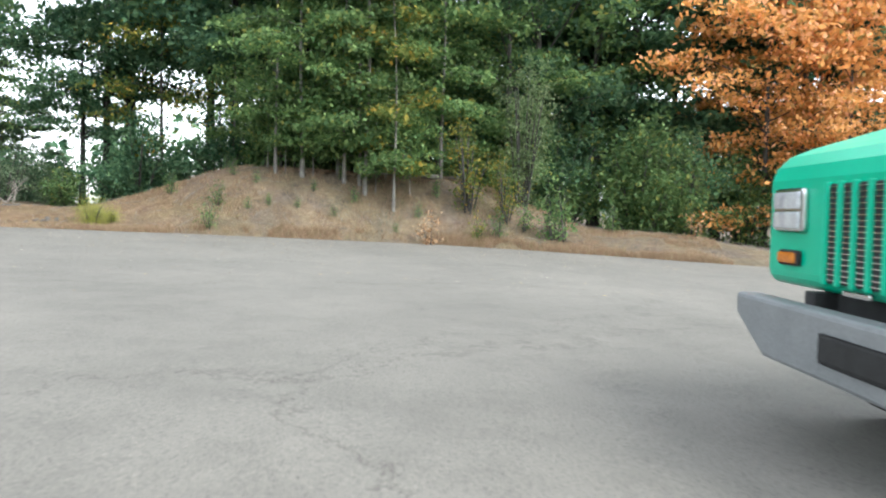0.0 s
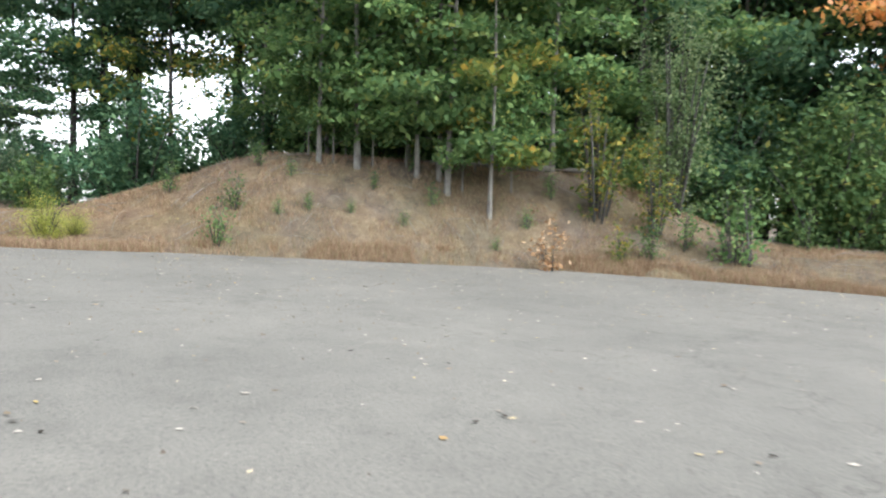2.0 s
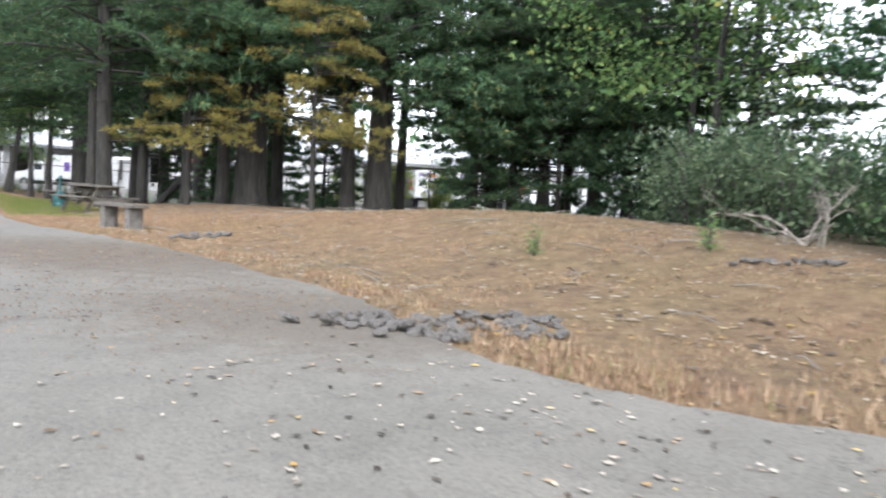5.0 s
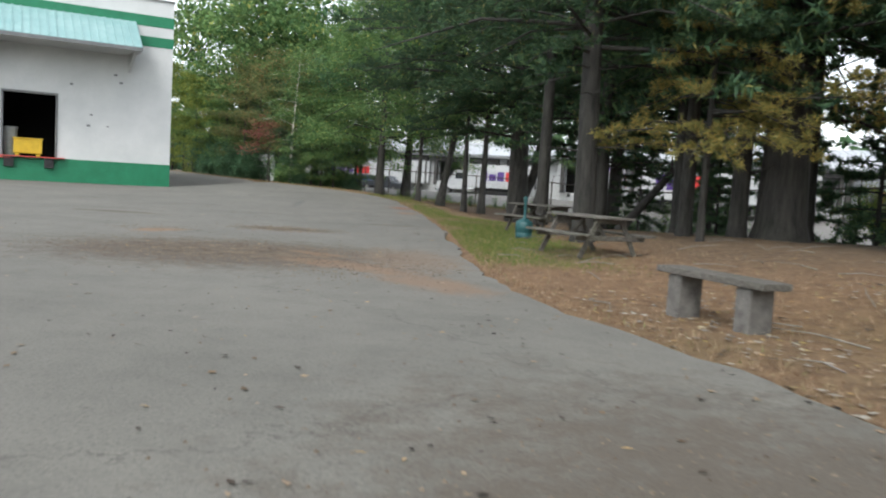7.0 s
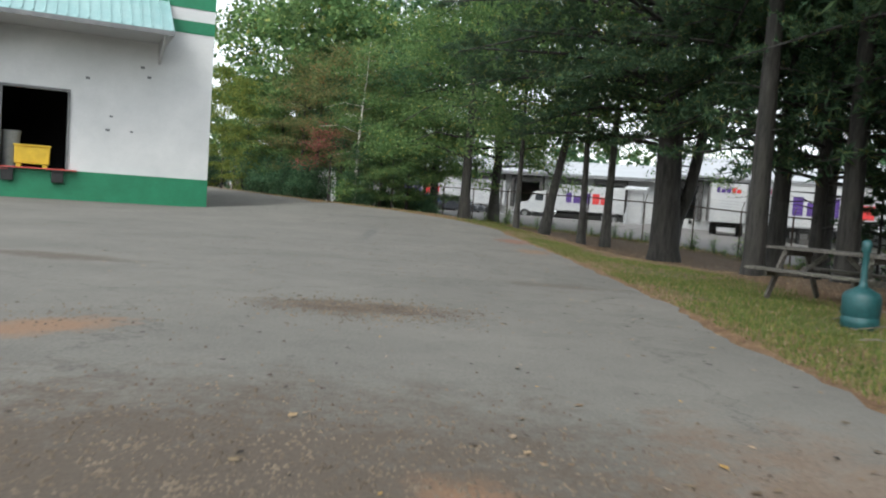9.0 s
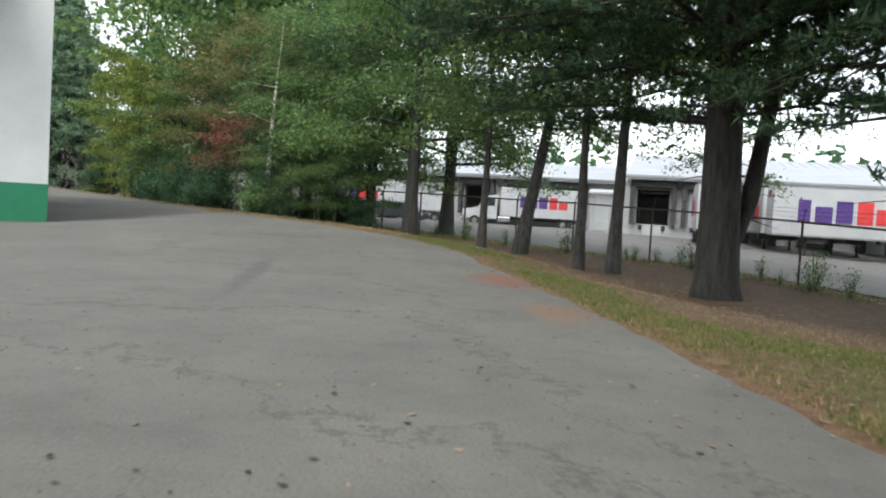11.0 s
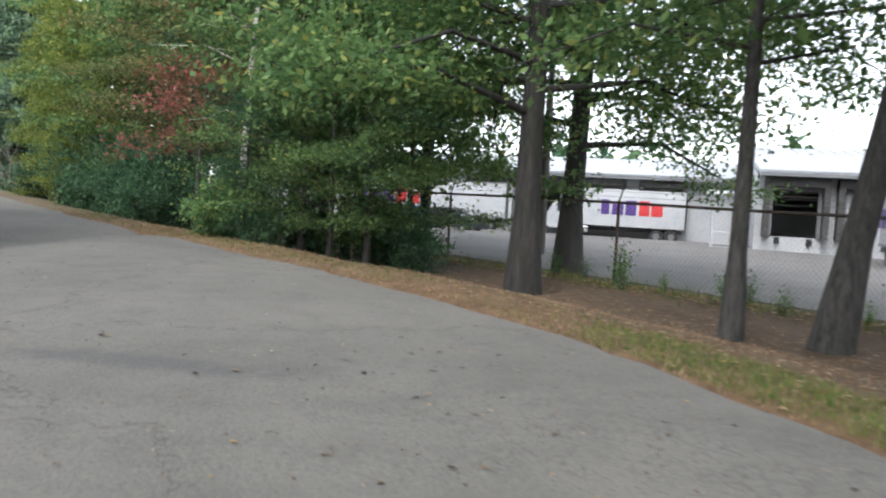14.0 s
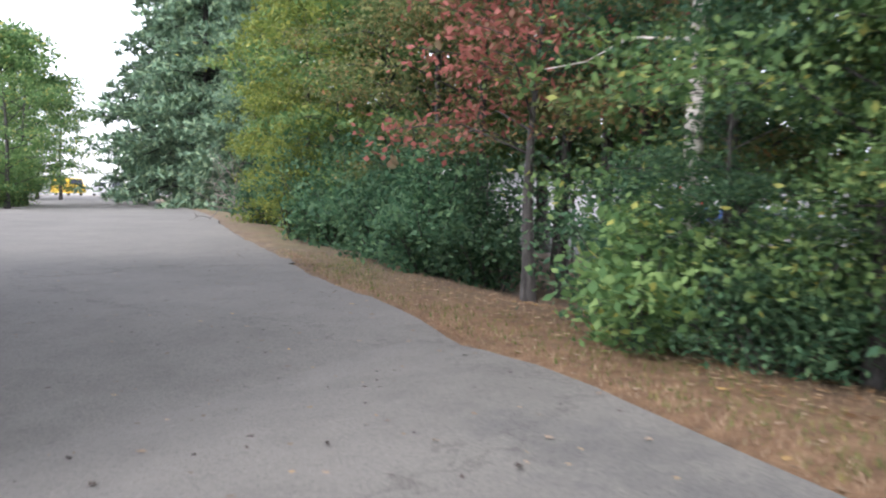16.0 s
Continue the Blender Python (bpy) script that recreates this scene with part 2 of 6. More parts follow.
def spot(nt, x, y, rx, ry, turn, amount):
    """A ragged worn patch of the pavement: 1 in its middle, 0 outside."""
    tc = nt.nodes.new("ShaderNodeTexCoord")
    mp = nt.nodes.new("ShaderNodeMapping")
    mp.vector_type = "TEXTURE"
    mp.inputs["Location"].default_value = (x, y, 0)
    mp.inputs["Rotation"].default_value = (0, 0, radians(turn))
    mp.inputs["Scale"].default_value = (rx, ry, 1)
    nt.links.new(tc.outputs["Object"], mp.inputs["Vector"])
    ln = nt.nodes.new("ShaderNodeVectorMath")
    ln.operation = "LENGTH"
    nt.links.new(mp.outputs[0], ln.inputs[0])
    wob = noise_tex(nt, 2.6, 12, 0.85)
    ad = nt.nodes.new("ShaderNodeMath")
    ad.operation = "MULTIPLY_ADD"
    ad.inputs[1].default_value = 2.4
    nt.links.new(wob.outputs[0], ad.inputs[0])
    nt.links.new(ln.outputs["Value"], ad.inputs[2])
    r = ramp(nt, ad.outputs[0], [(0.0, (amount,) * 3), (1.0, (0, 0, 0))])
    r.color_ramp.elements[0].position = 0.68
    r.color_ramp.elements[1].position = 0.88
    half = nt.nodes.new("ShaderNodeMath")
    half.operation = "MULTIPLY"
    half.inputs[1].default_value = 0.42
    nt.links.new(ad.outputs[0], half.inputs[0])
    nt.links.new(half.outputs[0], r.inputs["Fac"])
    return r.outputs[0]


CRAZED = [(-4.9, 40.2, 2.6, 1.0, -25), (-7.4, 29.0, 0.6, 2.6, 5), (-4.5, 17.0, 1.6, 0.8, 0)]
BROWN_GRIT, ORANGE_GRIT, DARK_PATCH, RUST_STAIN = (0.086, 0.067, 0.049), (0.21, 0.122, 0.068), (0.075, 0.074, 0.072), (0.2, 0.085, 0.05)
WORN = [(-4.9, 11.6, 3.9, 3.0, 10, 1.0, BROWN_GRIT), (-2.9, 10.6, 1.9, 0.6, -35, 0.7, ORANGE_GRIT), (-1.6, 9.0, 1.4, 0.7, -50, 0.6, ORANGE_GRIT), (-4.8, 17.4, 1.5, 0.6, 5, 1.0, BROWN_GRIT),
        (-6.9, 15.1, 0.9, 0.45, 60, 0.9, ORANGE_GRIT), (-9.6, 20.3, 1.7, 0.6, 0, 0.8, BROWN_GRIT), (-3.4, 12.0, 0.8, 0.35, -40, 0.8, ORANGE_GRIT), (-1.9, 12.0, 1.2, 2.4, 5, 0.35, ORANGE_GRIT), (-2.4, 21.2, 1.2, 0.4, 0, 0.6, BROWN_GRIT), (-6.7, 32.6, 0.26, 4.2, 4, 0.5, DARK_PATCH),
        (-10.5, 50.3, 2.6, 0.9, -35, 0.6, DARK_PATCH), (-8.0, 41.4, 1.9, 0.3, -8, 0.6, DARK_PATCH), (-2.5, 33.6, 0.7, 1.5, 8, 0.8, RUST_STAIN), (-2.2, 29.6, 0.6, 1.4, 0, 0.7, ORANGE_GRIT), (0.2, 1.0, 3.0, 4.5, 20, 0.8, BROWN_GRIT), (1.2, -4.5, 2.2, 2.5, 20, 0.6, BROWN_GRIT)]


def earth_mat():
    """Verge: dry tan grass and brown needle litter, greener or darker where the attribute says so."""
    m, nt, b = nodes_of("verge_earth", 0.95)
    big = noise_tex(nt, 0.5, 6, 0.65)
    mid = noise_tex(nt, 4.0, 6, 0.7)
    small = noise_tex(nt, 45, 4, 0.75)
    dry = ramp(nt, mid.outputs[0], [(0.3, (0.115, 0.083, 0.05)), (0.52, (0.205, 0.149, 0.093)), (0.72, (0.29, 0.222, 0.15))]).outputs[0]
    green = ramp(nt, mid.outputs[0], [(0.3, (0.08, 0.085, 0.026)), (0.6, (0.14, 0.14, 0.045)), (0.8, (0.23, 0.18, 0.08))]).outputs[0]
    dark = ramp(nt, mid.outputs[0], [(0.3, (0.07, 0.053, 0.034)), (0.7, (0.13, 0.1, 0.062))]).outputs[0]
    at = nt.nodes.new("ShaderNodeAttribute")
    at.attribute_name = "cover"
    sep = nt.nodes.new("ShaderNodeSeparateColor")
    nt.links.new(at.outputs["Color"], sep.inputs[0])
    patches = nt.nodes.new("ShaderNodeMath")
    patches.operation = "MULTIPLY"
    nt.links.new(ramp(nt, big.outputs[0], [(0.38, (0, 0, 0)), (0.6, (1, 1, 1))]).outputs[0], patches.inputs[0])
    nt.links.new(sep.outputs[0], patches.inputs[1])
    duff = ramp(nt, mid.outputs[0], [(0.3, (0.075, 0.055, 0.043)), (0.55, (0.135, 0.105, 0.083)), (0.75, (0.2, 0.165, 0.132))]).outputs[0]
    wide = noise_tex(nt, 0.9, 7, 0.72)
    dry = mix(nt, ramp(nt, wide.outputs[0], [(0.44, (0, 0, 0)), (0.56, (0.85, 0.85, 0.85))]).outputs[0], dry, duff)
    litter = ramp(nt, mid.outputs[0], [(0.3, (0.125, 0.07, 0.034)), (0.52, (0.215, 0.124, 0.06)), (0.75, (0.31, 0.195, 0.105))]).outputs[0]
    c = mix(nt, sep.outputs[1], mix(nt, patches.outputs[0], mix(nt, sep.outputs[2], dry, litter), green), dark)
    grain = ramp(nt, small.outputs[0], [(0.3, (0.55, 0.55, 0.55)), (0.7, (1.2, 1.2, 1.2))]).outputs[0]
    nt.links.new(mix(nt, 1.0, c, grain, "MULTIPLY"), b.inputs["Base Color"])
    bump(nt, b, small.outputs[0], 0.9, 0.04)
    return m


ASPHALT = asphalt_mat()
EARTH = earth_mat()
GRAVEL = surface("loose_gravel", (0.085, 0.065, 0.047), (0.27, 0.21, 0.15), 3, 70, 0.95, relief=0.8, dist=0.02, dirt=0.4)
YARD = surface("yard_concrete", (0.155, 0.145, 0.13), (0.215, 0.2, 0.182), 0.4, 50, 0.9)
PAINT_GREEN = surface("green_wall_paint", (0.012, 0.16, 0.075), (0.02, 0.21, 0.1), 1.2, 30, 0.6, relief=0.15)
TEAL_METAL = surface("teal_roof_metal", (0.25, 0.42, 0.42), (0.36, 0.53, 0.52), 1.0, 25, 0.45, 0.2, 0.1)
# near-black colour that stands in for the shade inside the loading bay
BAY_SHADE = surface("near_black_bay_shade", (0.006, 0.006, 0.008), (0.014, 0.014, 0.017), 2, 30, 0.8)
YELLOW = surface("yellow_plastic", (0.55, 0.36, 0.02), (0.7, 0.47, 0.03), 3, 40, 0.5, dirt=0.15)
GREY_BIN = surface("grey_plastic", (0.22, 0.23, 0.22), (0.33, 0.34, 0.33), 3, 40, 0.6)
BLACK = surface("black_rubber", (0.012, 0.012, 0.012), (0.03, 0.03, 0.03), 8, 60, 0.75)
RED_PAINT = surface("red_paint", (0.4, 0.05, 0.04), (0.5, 0.08, 0.06), 5, 60, 0.5)
TRUCK_GREEN = surface("truck_green_paint", (0.0, 0.42, 0.24), (0.004, 0.5, 0.3), 0.8, 90, 0.32, relief=0.02, dirt=0.06)
BUMPER = surface("grey_bumper_paint", (0.2, 0.21, 0.215), (0.27, 0.28, 0.285), 3, 60, 0.5)
CHROME = surface("chrome", (0.6, 0.61, 0.62), (0.75, 0.76, 0.77), 5, 60, 0.18, 1.0, 0.05, dirt=0.1)
LAMP_GLASS = surface("lamp_glass", (0.45, 0.47, 0.5), (0.8, 0.82, 0.84), 9, 30, 0.12, 0.3, 0.2, dirt=0.2)
AMBER = surface("amber_lens", (0.55, 0.16, 0.01), (0.75, 0.26, 0.03), 12, 50, 0.25, relief=0.2)
WOOD = bark_mat("weathered_wood", (0.06, 0.053, 0.046), (0.175, 0.158, 0.138), 1.0, 22)
TEAL = surface("teal_plastic", (0.011, 0.065, 0.068), (0.022, 0.1, 0.105), 3, 30, 0.5)
ROCK = surface("grey_rock", (0.075, 0.069, 0.063), (0.21, 0.195, 0.178), 7, 60, 0.9, relief=0.7, dist=0.02)
CONCRETE = surface("old_concrete", (0.22, 0.2, 0.175), (0.36, 0.33, 0.29), 3, 50, 0.9, relief=0.4)
STEEL = surface("galvanised_steel", (0.2, 0.2, 0.2), (0.33, 0.33, 0.33), 6, 60, 0.5, 0.6)
RUST = surface("rusty_steel", (0.06, 0.045, 0.035), (0.13, 0.1, 0.08), 6, 60, 0.7, 0.4)
WHITE_METAL = surface("white_painted_metal", (0.4, 0.41, 0.42), (0.5, 0.5, 0.49), 0.6, 20, 0.45, relief=0.05, dirt=0.08)
ROOF_WHITE = surface("white_roof_metal", (0.36, 0.375, 0.39), (0.44, 0.45, 0.46), 0.3, 10, 0.5, relief=0.05, dirt=0.06)
PURPLE = surface("purple_paint", (0.06, 0.025, 0.16), (0.08, 0.035, 0.2), 2, 40, 0.5, dirt=0.1)
LOGO_RED = surface("logo_red_paint", (0.52, 0.025, 0.03), (0.62, 0.045, 0.04), 2, 40, 0.5, dirt=0.1)
CAR_BLUE = surface("blue_car_paint", (0.03, 0.07, 0.2), (0.04, 0.09, 0.25), 2, 60, 0.3, 0.2, 0.02)
CAR_DARK = surface("dark_car_paint", (0.03, 0.034, 0.042), (0.05, 0.055, 0.065), 2, 60, 0.3, 0.2, 0.02)
GLASS_DARK = surface("dark_window_glass", (0.02, 0.024, 0.028), (0.03, 0.035, 0.04), 2, 60, 0.08, 0.0, 0.0)
SHELTER = surface("dock_shelter_canvas", (0.035, 0.033, 0.032), (0.075, 0.07, 0.066), 3, 40, 0.85)
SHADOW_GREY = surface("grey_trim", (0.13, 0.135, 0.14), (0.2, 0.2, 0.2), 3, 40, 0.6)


def wall_paint():
    m, nt, b = nodes_of("white_block_paint", 0.75)
    tc = nt.nodes.new("ShaderNodeTexCoord")
    mp = nt.nodes.new("ShaderNodeMapping")
    mp.inputs["Rotation"].default_value = (radians(90), 0, 0)
    nt.links.new(tc.outputs["Object"], mp.inputs["Vector"])
    br = nt.nodes.new("ShaderNodeTexBrick")
    br.inputs["Scale"].default_value = 1.0
    br.inputs["Brick Width"].default_value = 0.4
    br.inputs["Row Height"].default_value = 0.2
    br.inputs["Mortar Size"].default_value = 0.008
    br.inputs["Mortar Smooth"].default_value = 0.6
    nt.links.new(mp.outputs[0], br.inputs["Vector"])
    big = noise_tex(nt, 0.5, 6, 0.65)
    small = noise_tex(nt, 20, 4, 0.7)
    c = ramp(nt, big.outputs[0], [(0.3, (0.5, 0.51, 0.505)), (0.65, (0.6, 0.6, 0.59))]).outputs[0]
    d = ramp(nt, small.outputs[0], [(0.25, (0.86, 0.85, 0.83)), (0.5, (1, 1, 1))]).outputs[0]
    nt.links.new(mix(nt, 1.0, c, d, "MULTIPLY"), b.inputs["Base Color"])
    inv = nt.nodes.new("ShaderNodeMath")
    inv.operation = "SUBTRACT"
    inv.inputs[0].default_value = 1.0
    nt.links.new(br.outputs["Fac"], inv.inputs[1])
    bump(nt, b, inv.outputs[0], 0.5, 0.01)
    return m


BLOCK = wall_paint()


# ---- mesh helpers ----
def mesh_ob(name, verts, faces, material, parent=None, label="", smooth=False):
    me = bpy.data.meshes.new(name)
    me.from_pydata([tuple(v) for v in verts], [], [tuple(f) for f in faces])
    me.update()
    if smooth:
        me.polygons.foreach_set("use_smooth", [True] * len(me.polygons))
    me.materials.append(material)
    ob = new(name, me)
    if parent:
        ob.parent = parent
    if label:
        ob["label"] = label
    return ob


def part(name, bm, material, parent=None, label="", smooth=False):
    bmesh.ops.recalc_face_normals(bm, faces=bm.faces)
    me = bpy.data.meshes.new(name)
    bm.to_mesh(me)
    bm.free()
    if smooth:
        me.polygons.foreach_set("use_smooth", [True] * len(me.polygons))
    me.materials.append(material)
    ob = new(name, me)
    if parent:
        ob.parent = parent
    if label:
        ob["label"] = label
    return ob


def thing(name, x, y, z=0.0, rz=0.0, label="", category="", group="", kind=""):
    ob = new(name)
    ob.empty_display_size = 0.2
    ob.matrix_basis = pose(x, y, z, 0, 0, rz)
    return tagged(ob, label, category, group, kind)


def add_box(bm, c, s, rot=None, bevel=0.0):
    m = Matrix.Translation(c) @ (rot.to_4x4() if rot is not None else Matrix.Identity(4)) @ Matrix.Diagonal((*s, 1))
    r = bmesh.ops.create_cube(bm, size=1.0, matrix=m)
    if bevel:
        es = list({e for v in r["verts"] for e in v.link_edges})
        bmesh.ops.bevel(bm, geom=es, offset=bevel, segments=2, affect="EDGES", profile=0.6)
    return bm


def box(c, s, rot=None, bevel=0.0):
    return add_box(bmesh.new(), c, s, rot, bevel)


def add_rod(bm, a, b, r0, r1=None, sides=8):
    a, b = Vector(a), Vector(b)
    m = Matrix.Translation((a + b) / 2) @ (b - a).to_track_quat("Z", "Y").to_matrix().to_4x4()
    bmesh.ops.create_cone(bm, cap_ends=True, segments=sides, radius1=r0, radius2=r0 if r1 is None else r1, depth=(b - a).length, matrix=m)
    return bm


def rod(a, b, r0, r1=None, sides=8):
    return add_rod(bmesh.new(), a, b, r0, r1, sides)


def extrude_profile(pts, y0, y1):
    """A prism: the outline pts in x, z, from y0 to y1."""
    bm = bmesh.new()
    vs = [bm.verts.new((x, y0, z)) for x, z in pts]
    f = bm.faces.new(vs)
    r = bmesh.ops.extrude_face_region(bm, geom=[f])
    bmesh.ops.translate(bm, vec=(0, y1 - y0, 0), verts=[v for v in r["geom"] if isinstance(v, bmesh.types.BMVert)])
    return bm


class Limbs:
    """Gathers tapered, bent tubes into one mesh."""

    def __init__(self):
        self.v, self.f = [], []

    def tube(self, pts, radii, sides=6):
        pts = [Vector(p) for p in pts]
        base = len(self.v)
        for i, p in enumerate(pts):
            d = (pts[min(i + 1, len(pts) - 1)] - pts[max(i - 1, 0)]).normalized()
            u = d.cross(Vector((0.31, 0.95, 0.05))).normalized()
            w = d.cross(u)
            for k in range(sides):
                a = 2 * math.pi * k / sides
                self.v.append(p + (u * math.cos(a) + w * math.sin(a)) * radii[i])
        for i in range(len(pts) - 1):
            for k in range(sides):
                a, b = base + i * sides + k, base + i * sides + (k + 1) % sides
                self.f.append((a, b, b + sides, a + sides))
        self.f.append(tuple(base + (len(pts) - 1) * sides + k for k in range(sides)))
        return self


def leaf_mesh(centres, size, rng, droop=0.35, wide=0.62):
    """Folded pointed leaves, two faces each, at the given places."""
    n = len(centres)
    az = rng.uniform(0, 2 * np.pi, n)
    tilt = rng.normal(-droop, 0.5, n)
    roll = rng.normal(0, 0.6, n)
    s = size * rng.uniform(0.6, 1.35, n)
    d = np.stack([np.cos(az) * np.cos(tilt), np.sin(az) * np.cos(tilt), np.sin(tilt)], 1)
    side = np.stack([-np.sin(az), np.cos(az), np.zeros(n)], 1)
    up = np.cross(d, side)
    side2 = side * np.cos(roll)[:, None] + up * np.sin(roll)[:, None]
    nrm = np.cross(d, side2)
    c = np.asarray(centres)
    s = s[:, None]
    a = c - d * s * 0.5
    b = c + side2 * s * wide * 0.5 - nrm * s * 0.12
    t = c + d * s * 0.55 - nrm * s * 0.1
    e = c - side2 * s * wide * 0.5 - nrm * s * 0.12
    verts = np.stack([a, b, t, e], 1).reshape(-1, 3)
    i = np.arange(n)[:, None] * 4
    faces = np.concatenate([i + np.array([0, 1, 2]), i + np.array([0, 2, 3])])
    return verts, faces


def fast_mesh(name, verts, faces, material, parent=None, label=""):
    me = bpy.data.meshes.new(name)
    verts = np.asarray(verts, np.float32)
    faces = np.asarray(faces, np.int32)
    k = faces.shape[1]
    me.vertices.add(len(verts))
    me.vertices.foreach_set("co", verts.ravel())
    me.loops.add(faces.size)
    me.loops.foreach_set("vertex_index", faces.ravel())
    me.polygons.add(len(faces))
    me.polygons.foreach_set("loop_start", np.arange(0, faces.size, k, dtype=np.int32))
    me.polygons.foreach_set("loop_total", np.full(len(faces), k, np.int32))
    me.update(calc_edges=True)
    me.materials.append(material)
    ob = new(name, me)
    if parent:
        ob.parent = parent
    if label:
        ob["label"] = label
    return ob


def clumps(anchors, rng, per, radius, flat=0.6):
    a = np.repeat(np.asarray(anchors, float), per, 0)
    return a + rng.normal(0, 1, a.shape) * np.array([radius, radius, radius * flat])


# ---- trees ----
def broadleaf(name, seed, height, base, spread, trunk_r, bark, leaf, leaves=5000, leaf_size=0.13, lean=(0, 0), tip=0.12, label="", limbs=16, trunks=1, low=0.25, fine=7.5):
    """A broad-leaved tree at the origin: trunk with limbs, and a crown of leaf sprays with gaps."""
    rng = np.random.default_rng(seed)
    root = thing(name, 0, 0, 0, 0, label, "tree")
    wood = Limbs()
    anchors = []
    for q in range(trunks):
        off = Vector((0, 0, 0)) if trunks == 1 else Vector((rng.uniform(-0.5, 0.5), rng.uniform(-0.5, 0.5), 0))
        bend = rng.uniform(-0.03, 0.03, 2)
        pts, rad = [], []
        steps = 9
        for i in range(steps + 1):
            f = i / steps
            z = f * height * (1 if q == 0 else rng.uniform(0.75, 0.95))
            pts.append(off + Vector((lean[0] * z + bend[0] * z * math.sin(f * 5), lean[1] * z + bend[1] * z * math.sin(f * 4 + 1), z - (0.25 if i == 0 else 0))))
            flare = 1.45 if i == 0 else 1.0
            rad.append(trunk_r * flare * (1 - f * (1 - tip)))
        wood.tube(pts, rad, 10)
        for k in range(limbs):
            f = base / height + (1 - base / height) * ((k + rng.uniform(0, 1)) / limbs) ** 0.9
            f = min(f, 0.98)
            j = min(int(f * steps), steps - 1)
            p = pts[j].lerp(pts[j + 1], f * steps - j)
            rel = (f * height - base) / max(height - base, 0.1)
            reach = spread * (0.45 + 0.75 * math.sin(min(1, 0.18 + rel * 0.95) * math.pi) ** 0.8) * rng.uniform(0.6, 1.15)
            az = k * 2.4 + rng.uniform(-0.5, 0.5)
            rise = rng.uniform(low, low + 0.5) * reach * (0.6 + 0.8 * rel)
            tipv = p + Vector((math.cos(az) * reach, math.sin(az) * reach, rise))
            mid = p.lerp(tipv, 0.5) + Vector((rng.normal(0, 0.1), rng.normal(0, 0.1), 0.12 * reach))
            r = trunk_r * (1 - f * 0.8) * 0.36
            wood.tube([p, mid, tipv], [r, r * 0.55, r * 0.12], 5)
            for g in range(8):
                u = rng.uniform(0.3, 1.05)
                c = (p.lerp(mid, u * 2) if u < 0.5 else mid.lerp(tipv, u * 2 - 1))
                q2 = c + Vector((rng.normal(0, 0.26) * spread * 0.55, rng.normal(0, 0.26) * spread * 0.55, rng.normal(-0.04, 0.12) * spread * 0.4))
                anchors.append(q2)
                if g % 3 == 0:
                    wood.tube([c, q2], [r * 0.3 + 0.004, 0.003], 3)
    mesh_ob("trunk", wood.v, wood.f, bark, root, smooth=True)
    a = np.array([list(q) for q in anchors])
    low_a, high_a = a[a[:, 2] < fine], a[a[:, 2] >= fine]
    share = 0.72 if len(high_a) else 1.0
    pts = clumps(low_a, rng, max(6, int(leaves * share) // len(low_a)), 0.075 * spread + 0.13, 0.42)
    v, f = leaf_mesh(pts, leaf_size, rng)
    if len(high_a):
        pts = clumps(high_a, rng, max(4, int(leaves * 0.28) // len(high_a)), 0.08 * spread + 0.2, 0.45)
        v2, f2 = leaf_mesh(pts, leaf_size * 1.5, rng)
        v, f = np.concatenate([v, v2]), np.concatenate([f, f2 + len(v)])
    fast_mesh("crown", v, f, leaf, root)
    return root


